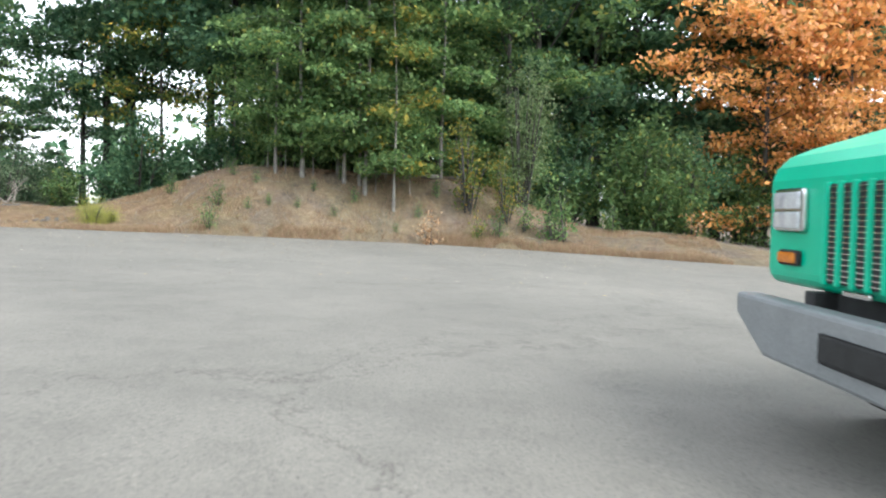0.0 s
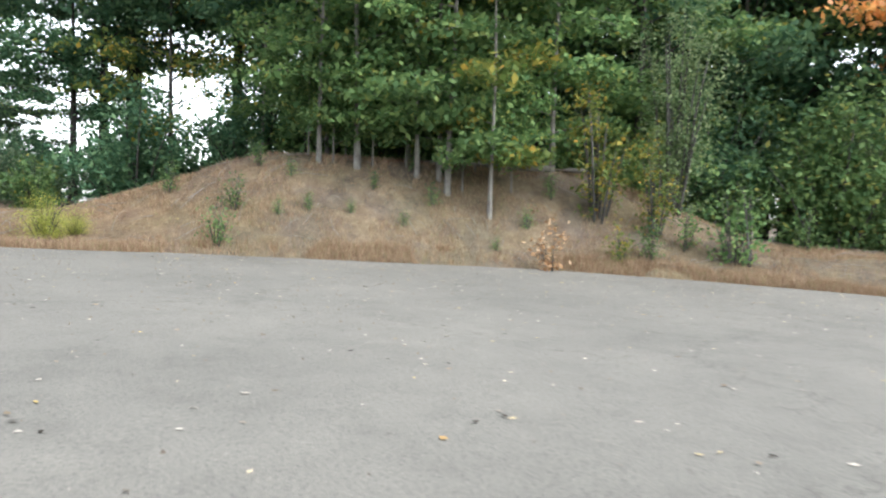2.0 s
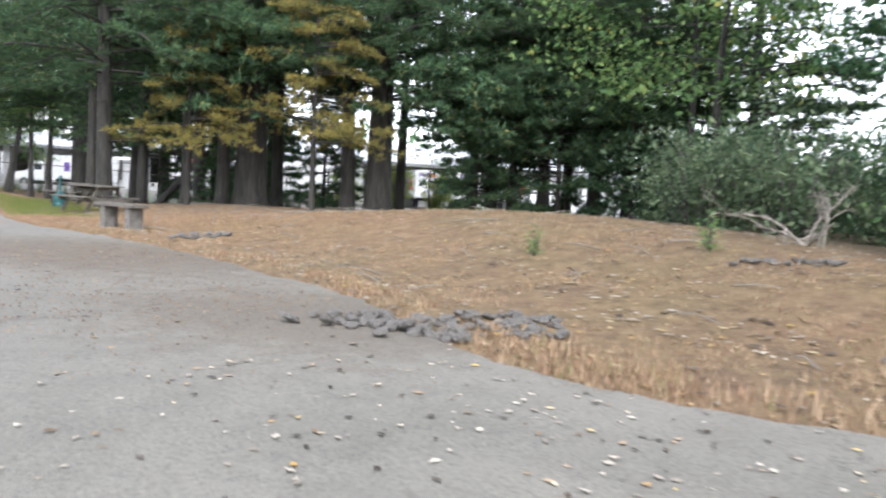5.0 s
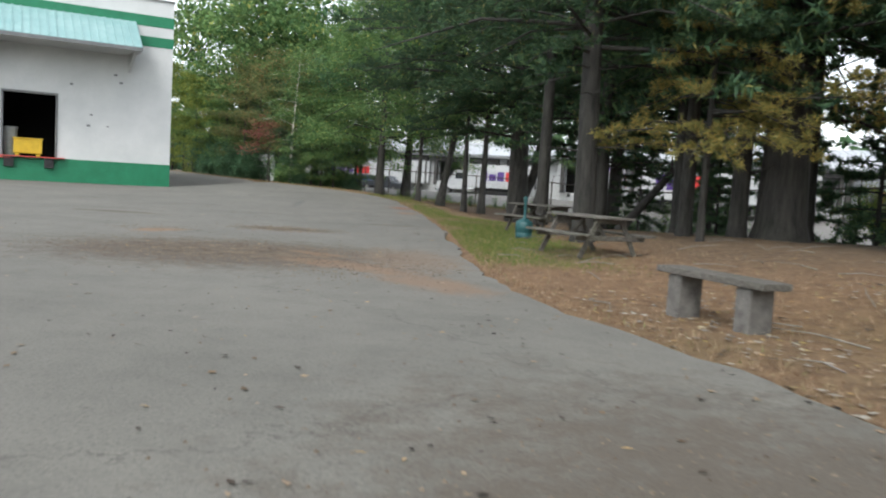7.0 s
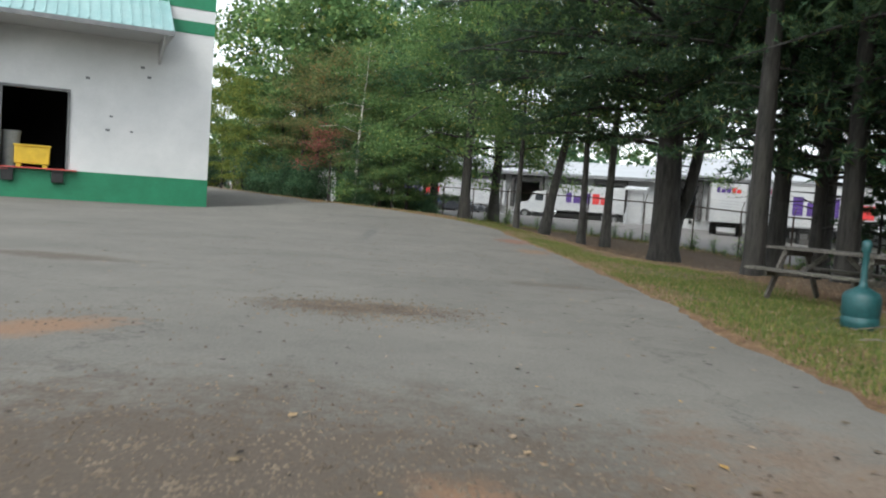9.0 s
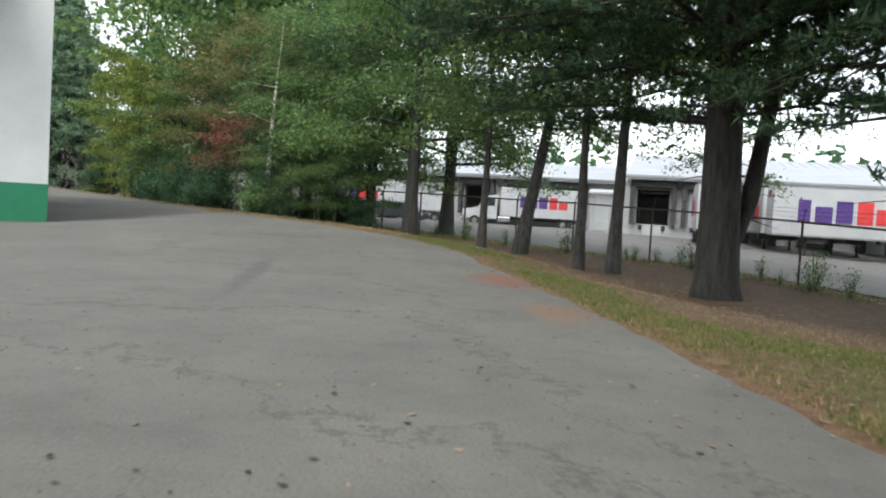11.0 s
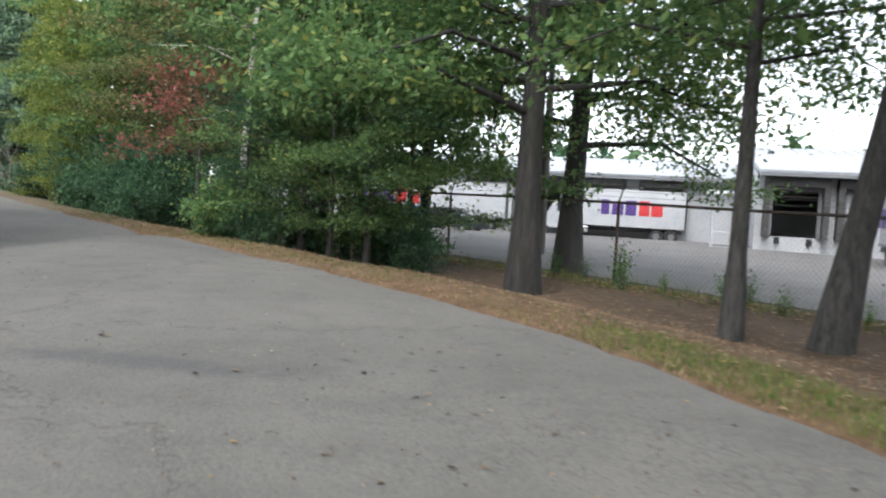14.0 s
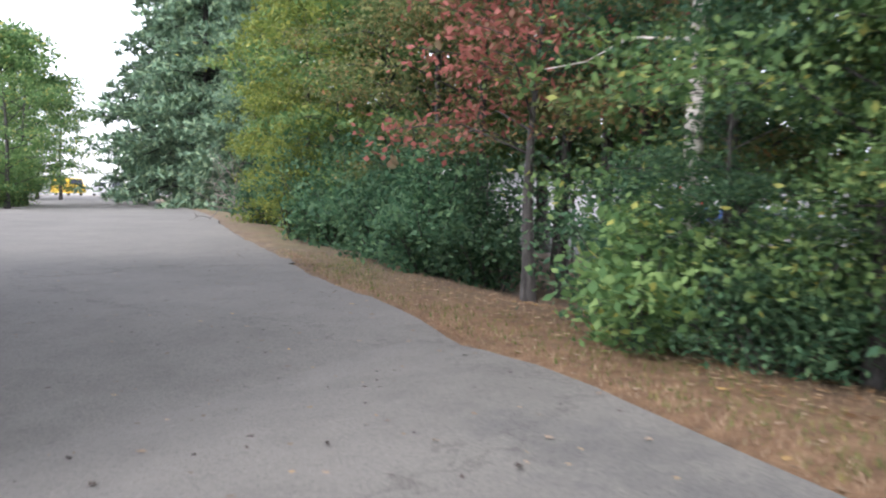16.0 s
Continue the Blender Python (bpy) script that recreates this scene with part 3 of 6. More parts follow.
def pine(name, seed, height, base, reach, trunk_r, tufts=4500, dead=True, mat=None, label="", nd=5, thin=0.02, sagging=0.3, fork=False, fine=9.0, long=0.24, skirt=0.0, even=0.55):
    """A white pine: straight trunk, level whorled boughs, soft needle tufts, dead stubs below."""
    rng = np.random.default_rng(seed)
    root = thing(name, 0, 0, 0, 0, label, "tree")
    wood = Limbs()
    lean = rng.uniform(-0.02, 0.02, 2)
    steps = 10
    pts = [Vector((lean[0] * height * i / steps, lean[1] * height * i / steps, height * i / steps - (0.3 if i == 0 else 0))) for i in range(steps + 1)]
    pts.insert(1, pts[0].lerp(pts[1], 0.35 if height < 12 else 0.3))
    wood.tube(pts, [trunk_r * (1.4, 1.04)[i] if i < 2 else trunk_r * (1 - 0.8 * (i - 1) / steps) for i in range(steps + 2)], 14)
    if fork:
        wood.tube([Vector((0.3, 0.1, 1.2)), Vector((0.75, 0.1, 2.3)), Vector((1.2, 0.2, 4.6)), Vector((1.5, 0.2, 9.0))], [trunk_r * 0.5, trunk_r * 0.42, trunk_r * 0.36, trunk_r * 0.2], 10)
    if dead:
        for k in range(14):
            z = rng.uniform(base * 0.45, base * 1.2)
            az = rng.uniform(0, 6.28)
            ln = rng.uniform(0.5, 1.8)
            p = Vector((0, 0, z))
            e = p + Vector((math.cos(az) * ln, math.sin(az) * ln, rng.uniform(-0.25, 0.3)))
            wood.tube([p, p.lerp(e, 0.5) + Vector((0, 0, 0.06)), e], [0.025, 0.014, 0.004], 4)
    at, way = [], []
    z = base
    while z < height:
        rel = (z - base) / (height - base)
        for k in range(int(rng.integers(4, 7))):
            ln = reach * (1.0 - 0.8 * rel ** 1.3) * rng.uniform(even, 1.1)
            ln *= 0.48 if z < skirt else 1.0
            az = rng.uniform(0, 6.28)
            d = Vector((math.cos(az), math.sin(az), 0))
            p = Vector((lean[0] * z, lean[1] * z, z + rng.uniform(-0.25, 0.25)))
            sag = rng.uniform(-sagging, 0.1) * ln
            e = p + d * ln + Vector((0, 0, sag))
            m = p + d * ln * 0.5 + Vector((0, 0, 0.06 * ln + sag * 0.3))
            r = 0.012 + 0.011 * ln
            wood.tube([p, m, e], [r, r * 0.6, r * 0.15], 5)
            nb = int(4 + ln * 4)
            for b in range(nb):
                u = rng.uniform(0.25, 1.0)
                c = p.lerp(m, u * 2) if u < 0.5 else m.lerp(e, u * 2 - 1)
                sw = (0.95 - 0.55 * u) * ln * 0.42 * rng.uniform(0.4, 1.1)
                sd = 1 if b % 2 else -1
                q = c + (d * 0.6 + Vector((-d.y, d.x, 0)) * sd * 0.9) * sw + Vector((0, 0, rng.uniform(-0.02, 0.1) * ln * 0.4))
                at.append((c, q))
        z += rng.uniform(0.34, 0.55) * (0.8 if rel > 0.6 else 1)
    mesh_ob("trunk", wood.v, wood.f, BARK_PINE, root, smooth=True)
    ends = np.array([[*c, *q] for c, q in at])
    weight = np.where(ends[:, 2] < fine, 1.0, 0.14)
    pick = rng.choice(len(ends), tufts, p=weight / weight.sum())
    u = rng.uniform(0.1, 1.05, tufts)[:, None]
    c = ends[pick, :3] * (1 - u) + ends[pick, 3:] * u + rng.normal(0, 0.05, (tufts, 3))
    along = ends[pick, 3:] - ends[pick, :3]
    along /= np.linalg.norm(along, axis=1)[:, None] + 1e-6
    c7 = np.repeat(c, nd, 0)
    d7 = np.repeat(along, nd, 0) * 0.35 + rng.normal(0, 0.62, (tufts * nd, 3)) + np.array([0, 0, 0.15])
    d7 /= np.linalg.norm(d7, axis=1)[:, None]
    big = np.where(np.repeat(c[:, 2:3], nd, 0) < fine, 1.0, 1.9)
    ln = rng.uniform(0.6, 1.3, (tufts * nd, 1)) * long * big ** 0.6
    s7 = np.cross(d7, rng.normal(0, 1, d7.shape))
    s7 /= np.linalg.norm(s7, axis=1)[:, None] + 1e-6
    v = np.stack([c7 - s7 * thin * big, c7 + s7 * thin * big, c7 + d7 * ln], 1).reshape(-1, 3)
    f = np.arange(len(v)).reshape(-1, 3)
    fast_mesh("needles", v, f, mat or NEEDLES, root)
    return root


def shrub(name, seed, height, spread, leaf, leaves=2500, leaf_size=0.1, bark=None, label="", stems=9):
    """A many-stemmed bush, leafy to the ground."""
    rng = np.random.default_rng(seed)
    root = thing(name, 0, 0, 0, 0, label, "bush")
    wood = Limbs()
    anchors = []
    for k in range(stems):
        az = rng.uniform(0, 6.28)
        out = spread * rng.uniform(0.15, 1.0)
        h = height * rng.uniform(0.55, 1.05) * (1.05 - 0.35 * out / spread)
        p0 = Vector((math.cos(az) * out * 0.25, math.sin(az) * out * 0.25, -0.1))
        e = Vector((math.cos(az) * out, math.sin(az) * out, h))
        m = p0.lerp(e, 0.5) + Vector((0, 0, h * 0.12))
        r = 0.008 + 0.007 * height
        wood.tube([p0, m, e], [r, r * 0.7, 0.004], 5)
        for g in range(9):
            u = rng.uniform(0.12, 1.05)
            c = p0.lerp(m, u * 2) if u < 0.5 else m.lerp(e, u * 2 - 1)
            q = c + Vector((rng.normal(0, 0.22) * spread, rng.normal(0, 0.22) * spread, rng.normal(0, 0.07) * height))
            q.z = max(q.z, 0.08)
            anchors.append(q)
            if g % 2:
                wood.tube([c, q], [0.006, 0.003], 3)
    per = max(5, leaves // len(anchors))
    pts = clumps(anchors, rng, per, 0.1 * spread + 0.07, 0.7)
    pts[:, 2] = np.abs(pts[:, 2]) + 0.02
    mesh_ob("stem", wood.v, wood.f, bark or BARK_GREY, root, smooth=True)
    v, f = leaf_mesh(pts, leaf_size, rng)
    fast_mesh("foliage", v, f, leaf, root)
    return root


def plant(ob, x, y, z, turn=0.0, size=1.0, label="", group=""):
    """A further tree or bush like ob, at another place, turned and scaled."""
    m = Matrix.Translation((x, y, z)) @ Euler((0, 0, turn)).to_matrix().to_4x4()
    c = copy_thing(ob, m)
    c.scale = (size, size, size)
    return tagged(c, label, group=group)


def settle(ob, x, y, z, turn=0.0, size=1.0):
    ob.matrix_basis = Matrix.Translation((x, y, z)) @ Euler((0, 0, turn)).to_matrix().to_4x4()
    ob.scale = (size, size, size)
    return ob


# ---- the ground ----
EDGE = [(20, -75), (8.5, -48), (7.0, -36), (7.8, -28.5), (8.6, -23.2), (8.65, -20.5), (8.3, -18.2), (7.15, -15.8), (6.2, -13.6), (5.2, -11.8), (4.2, -10.3), (3.1, -8.6), (1.95, -7.0), (1.75, -5.5), (1.85, -4.0),
        (1.75, -2.3), (1.6, -0.6), (1.35, 1.0), (1.0, 2.9), (0.3, 5.6), (-0.8, 9.0), (-1.1, 14.0), (-1.35, 23.0), (-1.9, 31.0), (-2.55, 36.3), (-3.2, 39.6), (-4.4, 42.6), (-6.0, 45.2), (-7.6, 47.4), (-9.4, 49.4),
        (-11.2, 52.0), (-13.3, 54.6), (-15.4, 57.0), (-17.6, 60.2), (-19.6, 63.0), (-24.6, 70.2), (-31.5, 80.5), (-39.5, 91.3), (-54, 110), (-66, 124), (-96, 160)]
FENCE = [(40, -6), (26, 4), (17, 14), (11.5, 26), (8.5, 36), (6.2, 43), (4.4, 46.5), (2.07, 48.4), (-0.4, 51.6), (-2.7, 54.4), (-5.0, 57.4), (-8.0, 61.5), (-12.0, 66.5), (-20.0, 78.0), (-32.0, 95.0)]


def smooth_line(pts, n=8):
    out = []
    for i in range(len(pts) - 1):
        p0, p1, p2, p3 = (np.array(pts[min(max(j, 0), len(pts) - 1)], float) for j in (i - 1, i, i + 1, i + 2))
        for k in range(n):
            t = k / n
            out.append(0.5 * (2 * p1 + (p2 - p0) * t + (2 * p0 - 5 * p1 + 4 * p2 - p3) * t**2 + (3 * p1 - p0 - 3 * p2 + p3) * t**3))
    out.append(np.array(pts[-1], float))
    return np.array(out)


EDGE_LINE = smooth_line(EDGE)
FENCE_LINE = smooth_line(FENCE, 4)


def edge_distance(x, y, line=EDGE_LINE):
    """Distance from a line, at first the pavement's edge: positive on the verge, negative on the pavement."""
    p = np.stack([np.ravel(x), np.ravel(y)], 1)
    best = np.full(len(p), 1e9)
    sign = np.ones(len(p))
    for a, b in zip(line[:-1], line[1:]):
        d = b - a
        t = np.clip(((p - a) @ d) / (d @ d), 0, 1)
        q = a + t[:, None] * d
        r = np.hypot(*(p - q).T)
        cr = d[0] * (p[:, 1] - a[1]) - d[1] * (p[:, 0] - a[0])
        near = r < best
        best = np.where(near, r, best)
        sign = np.where(near, np.where(cr < 0, 1.0, -1.0), sign)
    return (best * sign).reshape(np.shape(x))


NEAR_X, NEAR_Y = np.arange(-26, 24.01, 0.2), np.arange(-32, 72.01, 0.2)
NEAR_D = edge_distance(*np.meshgrid(NEAR_X, NEAR_Y))


def near_distance(x, y):
    """edge_distance, read from a grid over the middle of the place."""
    u, v = (x - NEAR_X[0]) / 0.2, (y - NEAR_Y[0]) / 0.2
    i, j = u.astype(int), v.astype(int)
    a, b = u - i, v - j
    return (NEAR_D[j, i] * (1 - a) + NEAR_D[j, i + 1] * a) * (1 - b) + (NEAR_D[j + 1, i] * (1 - a) + NEAR_D[j + 1, i + 1] * a) * b


def ease(a, b, v):
    t = np.clip((v - a) / (b - a), 0, 1)
    return t * t * (3 - 2 * t)


def wave(x, y):
    return 0.5 * np.sin(x * 1.7 + 0.6 * np.sin(y * 1.1)) * np.sin(y * 1.3 + 0.8 * np.sin(x * 0.9)) + 0.3 * np.sin(x * 3.9 + y * 2.3) * np.sin(y * 4.3 - x * 1.7)


def pave(x, y):
    """Height of the pavement: it climbs along the road past the dock, and falls away to the south."""
    x, y = np.asarray(x, float), np.asarray(y, float)
    north = np.interp(y, [31, 36, 42, 48, 56, 75, 110, 160], [0, 0.07, 0.28, 0.48, 0.62, 0.92, 1.3, 1.7]) * np.maximum(ease(-17, -11, x), ease(48, 56, y))
    s = np.minimum(-5 - y, 60)
    return north - 0.0349 * np.where(s > 2, s, np.where(s < -2, 0, (s + 2) ** 2 / 8))


def land(x, y, d=None):
    """Height of the ground."""
    x, y = np.asarray(x, float), np.asarray(y, float)
    d = edge_distance(x, y) if d is None else d
    out = ease(0.0, 0.5, d)
    z = pave(x, y) * (1 - ease(9, 16, d) * ease(28, 40, y)) - 0.06 + 0.085 * out - 0.3 * ease(1, 5, -d)
    along = 0.72 * ease(-24.5, -18.5, y) + 0.28 * ease(-34, -26, y)
    along = along * (1 - 0.8 * ease(-12, -6.0, y)) * (1 - ease(2, 12, y))
    shoulder = ease(-13.5, -8.5, y)
    bank = ease(-0.2 + 1.5 * shoulder, 4.2 + 1.4 * shoulder, d) * (1 - 0.3 * ease(6, 14, d))
    z = z + 2.25 * along * bank
    z = z + 0.34 * ease(1.5, 7, d) * ease(-6, 2, y) * (1 - ease(17, 26, y))
    z = z - 0.6 * ease(24, 38, y) * ease(0.6, 5.0, d)
    z = z + 0.035 * wave(x, y) * out
    return z


def ground_z(x, y):
    d = edge_distance(np.array([x]), np.array([y]))
    return float(pave(x, y)) if d[0] < 0.05 else float(land(np.array([x]), np.array([y]), d)[0])


def build_ground():
    def axis(lo, hi, step):
        mid = list(np.arange(lo, hi + 1e-6, step))
        w, a, b = step, lo, hi
        left, right = [], []
        while a > -2500:
            w *= 1.5
            a, b = a - w, b + w
            left.insert(0, a)
            right.append(b)
        return np.array(left + mid + right)

    xs, ys = axis(-34, 26, 0.4), axis(-34, 96, 0.4)
    gx, gy = np.meshgrid(xs, ys)
    d = edge_distance(gx, gy)
    z = land(gx, gy, d)
    beyond = edge_distance(gx, gy, FENCE_LINE)
    z = z - 0.9 * ease(0.8, 3.0, beyond) * ease(12, 20, gy) * (1 - ease(80, 110, gy))
    far = ease(120, 400, np.hypot(gx, gy))
    z = z * (1 - far) - 0.4 * far
    verts = np.stack([gx.ravel(), gy.ravel(), z.ravel()], 1)
    nx, ny = len(xs), len(ys)
    i = (np.arange(ny - 1)[:, None] * nx + np.arange(nx - 1)).ravel()
    faces = np.stack([i, i + 1, i + nx + 1, i + nx], 1)
    ob = fast_mesh("ground", verts, faces, EARTH)
    ob.data.polygons.foreach_set("use_smooth", np.ones(len(faces), bool))
    lawn = ease(11, 15, gy) * (1 - ease(26, 31, gy)) * ease(0.35, 1.1, d) * (1 - ease(1.9, 3.4, d))
    strip = 0.75 * ease(27, 32, gy) * (1 - ease(42, 46, gy)) * ease(0.3, 0.7, d) * (1 - ease(0.9, 1.9, d)) + 0.6 * ease(54, 60, gy) * ease(0.2, 0.6, d) * (1 - ease(1.2, 2.4, d))
    green = (lawn + strip + 0.25 * (1 - ease(5, 9, gy))).ravel()
    # brown duff under the trees, darkened so its colour also carries their shade
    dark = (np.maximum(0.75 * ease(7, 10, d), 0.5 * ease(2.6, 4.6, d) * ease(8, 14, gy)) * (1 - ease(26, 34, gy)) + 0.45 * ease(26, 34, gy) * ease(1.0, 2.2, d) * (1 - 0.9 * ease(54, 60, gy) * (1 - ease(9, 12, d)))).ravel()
    col = ob.data.color_attributes.new("cover", "FLOAT_COLOR", "POINT")
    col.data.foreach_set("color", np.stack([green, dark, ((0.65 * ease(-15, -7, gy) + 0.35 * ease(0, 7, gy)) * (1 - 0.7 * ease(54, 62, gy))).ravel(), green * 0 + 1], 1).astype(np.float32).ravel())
    return tagged(ob, "dry tan grass and brown pine-needle litter beside the pavement", "ground", kind="structure")


build_ground()


def build_pavement():
    rng = np.random.default_rng(4)
    line = []
    for a, b in zip(EDGE_LINE[:-1], EDGE_LINE[1:]):
        n = max(1, int(np.hypot(*(b - a)) / 0.22)) if -30 < a[1] < 75 else 1
        for k in range(n):
            line.append(a + (b - a) * k / n)
    line = np.array(line)
    jit = np.cumsum(rng.normal(0, 0.03, len(line)))
    jit = jit - np.convolve(jit, np.ones(25) / 25, "same") + rng.normal(0, 0.02, len(line))
    tang = np.gradient(line, axis=0)
    tang /= np.linalg.norm(tang, axis=1)[:, None]
    line = line + np.stack([tang[:, 1], -tang[:, 0]], 1) * (0.1 + jit)[:, None]
    outer = [(-108, 152), (-80, 118), (-90, 100), (-120, 40), (-110, -90)]
    bm = bmesh.new()
    bm.faces.new([bm.verts.new((x, y, 0.0)) for x, y in [*line, *outer]])
    for k in range(112):
        bmesh.ops.bisect_plane(bm, geom=[*bm.verts, *bm.edges, *bm.faces], plane_co=(0, -64 + 2 * k, 0), plane_no=(0, 1, 0))
    for k in range(9):
        bmesh.ops.bisect_plane(bm, geom=[*bm.verts, *bm.edges, *bm.faces], plane_co=(-18 + k, 0, 0), plane_no=(1, 0, 0))
    bmesh.ops.triangulate(bm, faces=[f for f in bm.faces if len(f.verts) > 4])
    r = bmesh.ops.extrude_face_region(bm, geom=list(bm.faces))
    bmesh.ops.translate(bm, vec=(0, 0, -0.1), verts=[v for v in r["geom"] if isinstance(v, bmesh.types.BMVert)])
    co = np.array([v.co for v in bm.verts])
    for v, up in zip(bm.verts, pave(co[:, 0], co[:, 1])):
        v.co.z += up
    ob = part("pavement", bm, ASPHALT)
    return tagged(ob, "worn light grey asphalt pavement with ragged edges and cracks", "pavement", kind="structure")


build_pavement()


# ---- the white and green dock building ----
DOCK_TURN = 27.0


def dock_at(x, y=0.0):
    """A place in the plan from one along and behind the dock building's front."""
    m = pose(-16.05, 46.1, 0, 0, 0, DOCK_TURN) @ Vector((x, y, 0))
    return m.x, m.y


def dock_building():
    deep, h = 8.5, 10.3
    root = thing("dock_building", -16.05, 46.1, 0, DOCK_TURN, "white block warehouse with green base, stripes and open dock", "building")
    w, t = -40.0, 0.35
    dl, dr, db, dt = -8.4, -5.9, 1.27, 4.6
    for at, size in ((((w + dl) / 2, t / 2, 4.5), (dl - w, t, 6.5)), ((dr / 2, t / 2, 4.5), (-dr, t, 6.5)), (((dl + dr) / 2, t / 2, (dt + 7.75) / 2), (dr - dl, t, 7.75 - dt)),
                     ((w / 2, t / 2, 8.575), (-w, t, 0.55)), ((w / 2, t / 2, (9.45 + h) / 2), (-w, t, h - 9.45)), ((-t / 2, (deep + t) / 2, h / 2 + 0.6), (t, deep - t, h - 1.25)),
                     ((w + t / 2, (deep + t) / 2, h / 2 + 0.6), (t, deep - t, h - 1.25)), ((w / 2, deep, h / 2), (-w - 2 * t, t, h))):
        part("wall", box(at, size), BLOCK, root)
    part("base_band", add_box(box((w / 2, t / 2 - 0.02, 0.6), (-w + 0.02, t + 0.04, 1.3)), (-t / 2 + 0.02, (deep + t) / 2, 0.6), (t, deep - t, 1.3)), PAINT_GREEN, root, "green painted base band")
    for z0, z1 in ((7.75, 8.3), (8.85, 9.45)):
        part("stripe", box((w / 2, t / 2 - 0.01, (z0 + z1) / 2), (-w + 0.02, t + 0.02, z1 - z0)), PAINT_GREEN, root, "green stripe")
    part("roof", box((w / 2, deep / 2, h - 0.3), (-w - 2 * t, deep - 2 * t, 0.2)), ROOF_WHITE, root)
    part("coping", box((w / 2, t / 2 - 0.02, h + 0.04), (-w + 0.1, t + 0.14, 0.08), bevel=0.015), STEEL, root)
    c = (dl + dr) / 2
    part("dock_door", add_box(add_box(box((dl - 0.04, -0.01, (db + dt) / 2), (0.1, 0.1, dt - db)), (dr + 0.04, -0.01, (db + dt) / 2), (0.1, 0.1, dt - db)), (c, -0.01, dt + 0.04), (dr - dl + 0.18, 0.1, 0.1)), SHADOW_GREY, root, "open dock door with grey steel frame")
    # bay lining, with the shade of the room put into its colour
    part("inside", add_box(add_box(add_box(add_box(box((c, 7.6, 3.4), (9, 0.1, 5.4)), (c - 4.5, 4.0, 3.4), (0.1, 7.1, 5.4)), (c + 4.5, 4.0, 3.4), (0.1, 7.1, 5.4)), (c, 4.0, 6.15), (9, 7.2, 0.1)), (c, 4.0, 1.2), (9, 7.2, 0.1)), BAY_SHADE, root, "loading bay lined near-black to stand for its shade")
    for x in (dl + 0.3, dr - 0.3):
        part("dock_bumper", add_box(box((x, -0.16, 0.95), (0.46, 0.24, 0.5), bevel=0.03), (x, -0.18, 1.2), (0.54, 0.3, 0.06)), BLACK, root, "black rubber dock bumper")
    part("dock_plate", add_box(box((c, -0.12, 1.26), (dr - dl + 0.9, 0.34, 0.06), bevel=0.01), (dl + 0.1, -0.25, 1.2), (0.5, 0.1, 0.12)), RED_PAINT, root, "worn red dock plate")
    # sloping metal awning with standing ribs
    a0, a1 = -2.0, -39.5
    aw = part("awning", extrude_profile([(0, 9.0), (0, 8.9), (-2.6, 7.22), (-2.6, 7.32)], 0, a0 - a1), TEAL_METAL, root, "pale teal ribbed metal awning")
    aw.matrix_basis = Matrix(((0, -1, 0, a0), (1, 0, 0, -0.02), (0, 0, 1, 0), (0, 0, 0, 1)))
    slope = math.atan2(1.68, 2.6)
    rib = None
    for k in range(int((a0 - a1) / 0.4)):
        if rib is None:
            rib = part("rib", box((0, -1.32, 8.19), (0.05, 3.09, 0.05), Euler((slope, 0, 0)).to_matrix()), TEAL_METAL, root)
            me = rib.data
        else:
            rib = new("rib", me)
            rib.parent = root
        rib.location = (a0 - 0.06 - k * 0.4, 0, 0)
    part("fascia", box(((a0 + a1) / 2, -2.64, 7.2), (a0 - a1, 0.06, 0.18)), SHADOW_GREY, root)
    part("soffit", box(((a0 + a1) / 2, -1.3, 7.12), (a0 - a1, 2.58, 0.03)), WHITE_METAL, root)
    for x in (a0 - 0.3, -9.0, -16.0):
        part("brace", extrude_profile([(0, 0), (0, -0.9), (-2.4, 0)], -0.06, 0.06), WHITE_METAL, root).matrix_basis = Matrix(((0, 1, 0, x), (1, 0, 0, -0.02), (0, 0, 1, 7.1), (0, 0, 0, 1)))
    rng = np.random.default_rng(7)
    for k in range(6):
        x, z = rng.uniform(-5.2, -1.2), rng.uniform(1.9, 6.0)
        s = rng.uniform(0.05, 0.12)
        part("fixing", box((x, -0.02, z), (s * 1.6, 0.04, s), bevel=0.01), SHADOW_GREY, root)
    return root


dock_building()


def yellow_bin():
    root = thing("yellow_bin", *dock_at(-7.2, 0.55), 1.25, DOCK_TURN, "yellow plastic bulk bin in the dock doorway", "bin")
    bm = box((0, 0, 0.55), (1.35, 0.9, 0.75), bevel=0.04)
    part("body", bm, YELLOW, root)
    part("rim", box((0, 0, 0.95), (1.45, 1.0, 0.07), bevel=0.02), YELLOW, root)
    for x in (-0.5, 0.5):
        part("foot", box((x, 0, 0.09), (0.2, 0.8, 0.18), bevel=0.02), YELLOW, root)


def grey_bin():
    root = thing("grey_bin", *dock_at(-8.05, 0.8), 1.25, DOCK_TURN, "tall grey plastic barrel bin in the dock doorway", "bin")
    bm = bmesh.new()
    bmesh.ops.create_cone(bm, cap_ends=True, segments=20, radius1=0.3, radius2=0.38, depth=1.5, matrix=Matrix.Translation((0, 0, 0.75)))
    part("body", bm, GREY_BIN, root, smooth=False)
    bm = bmesh.new()
    bmesh.ops.create_cone(bm, cap_ends=True, segments=20, radius1=0.41, radius2=0.41, depth=0.08, matrix=Matrix.Translation((0, 0, 1.5)))
    part("rim", bm, GREY_BIN, root)


yellow_bin()
grey_bin()


# ---- the freight depot behind the fence ----
U = Vector((0.957, -0.29, 0))  # along the depot's face
N = Vector((-0.29, -0.957, 0))  # out of the face
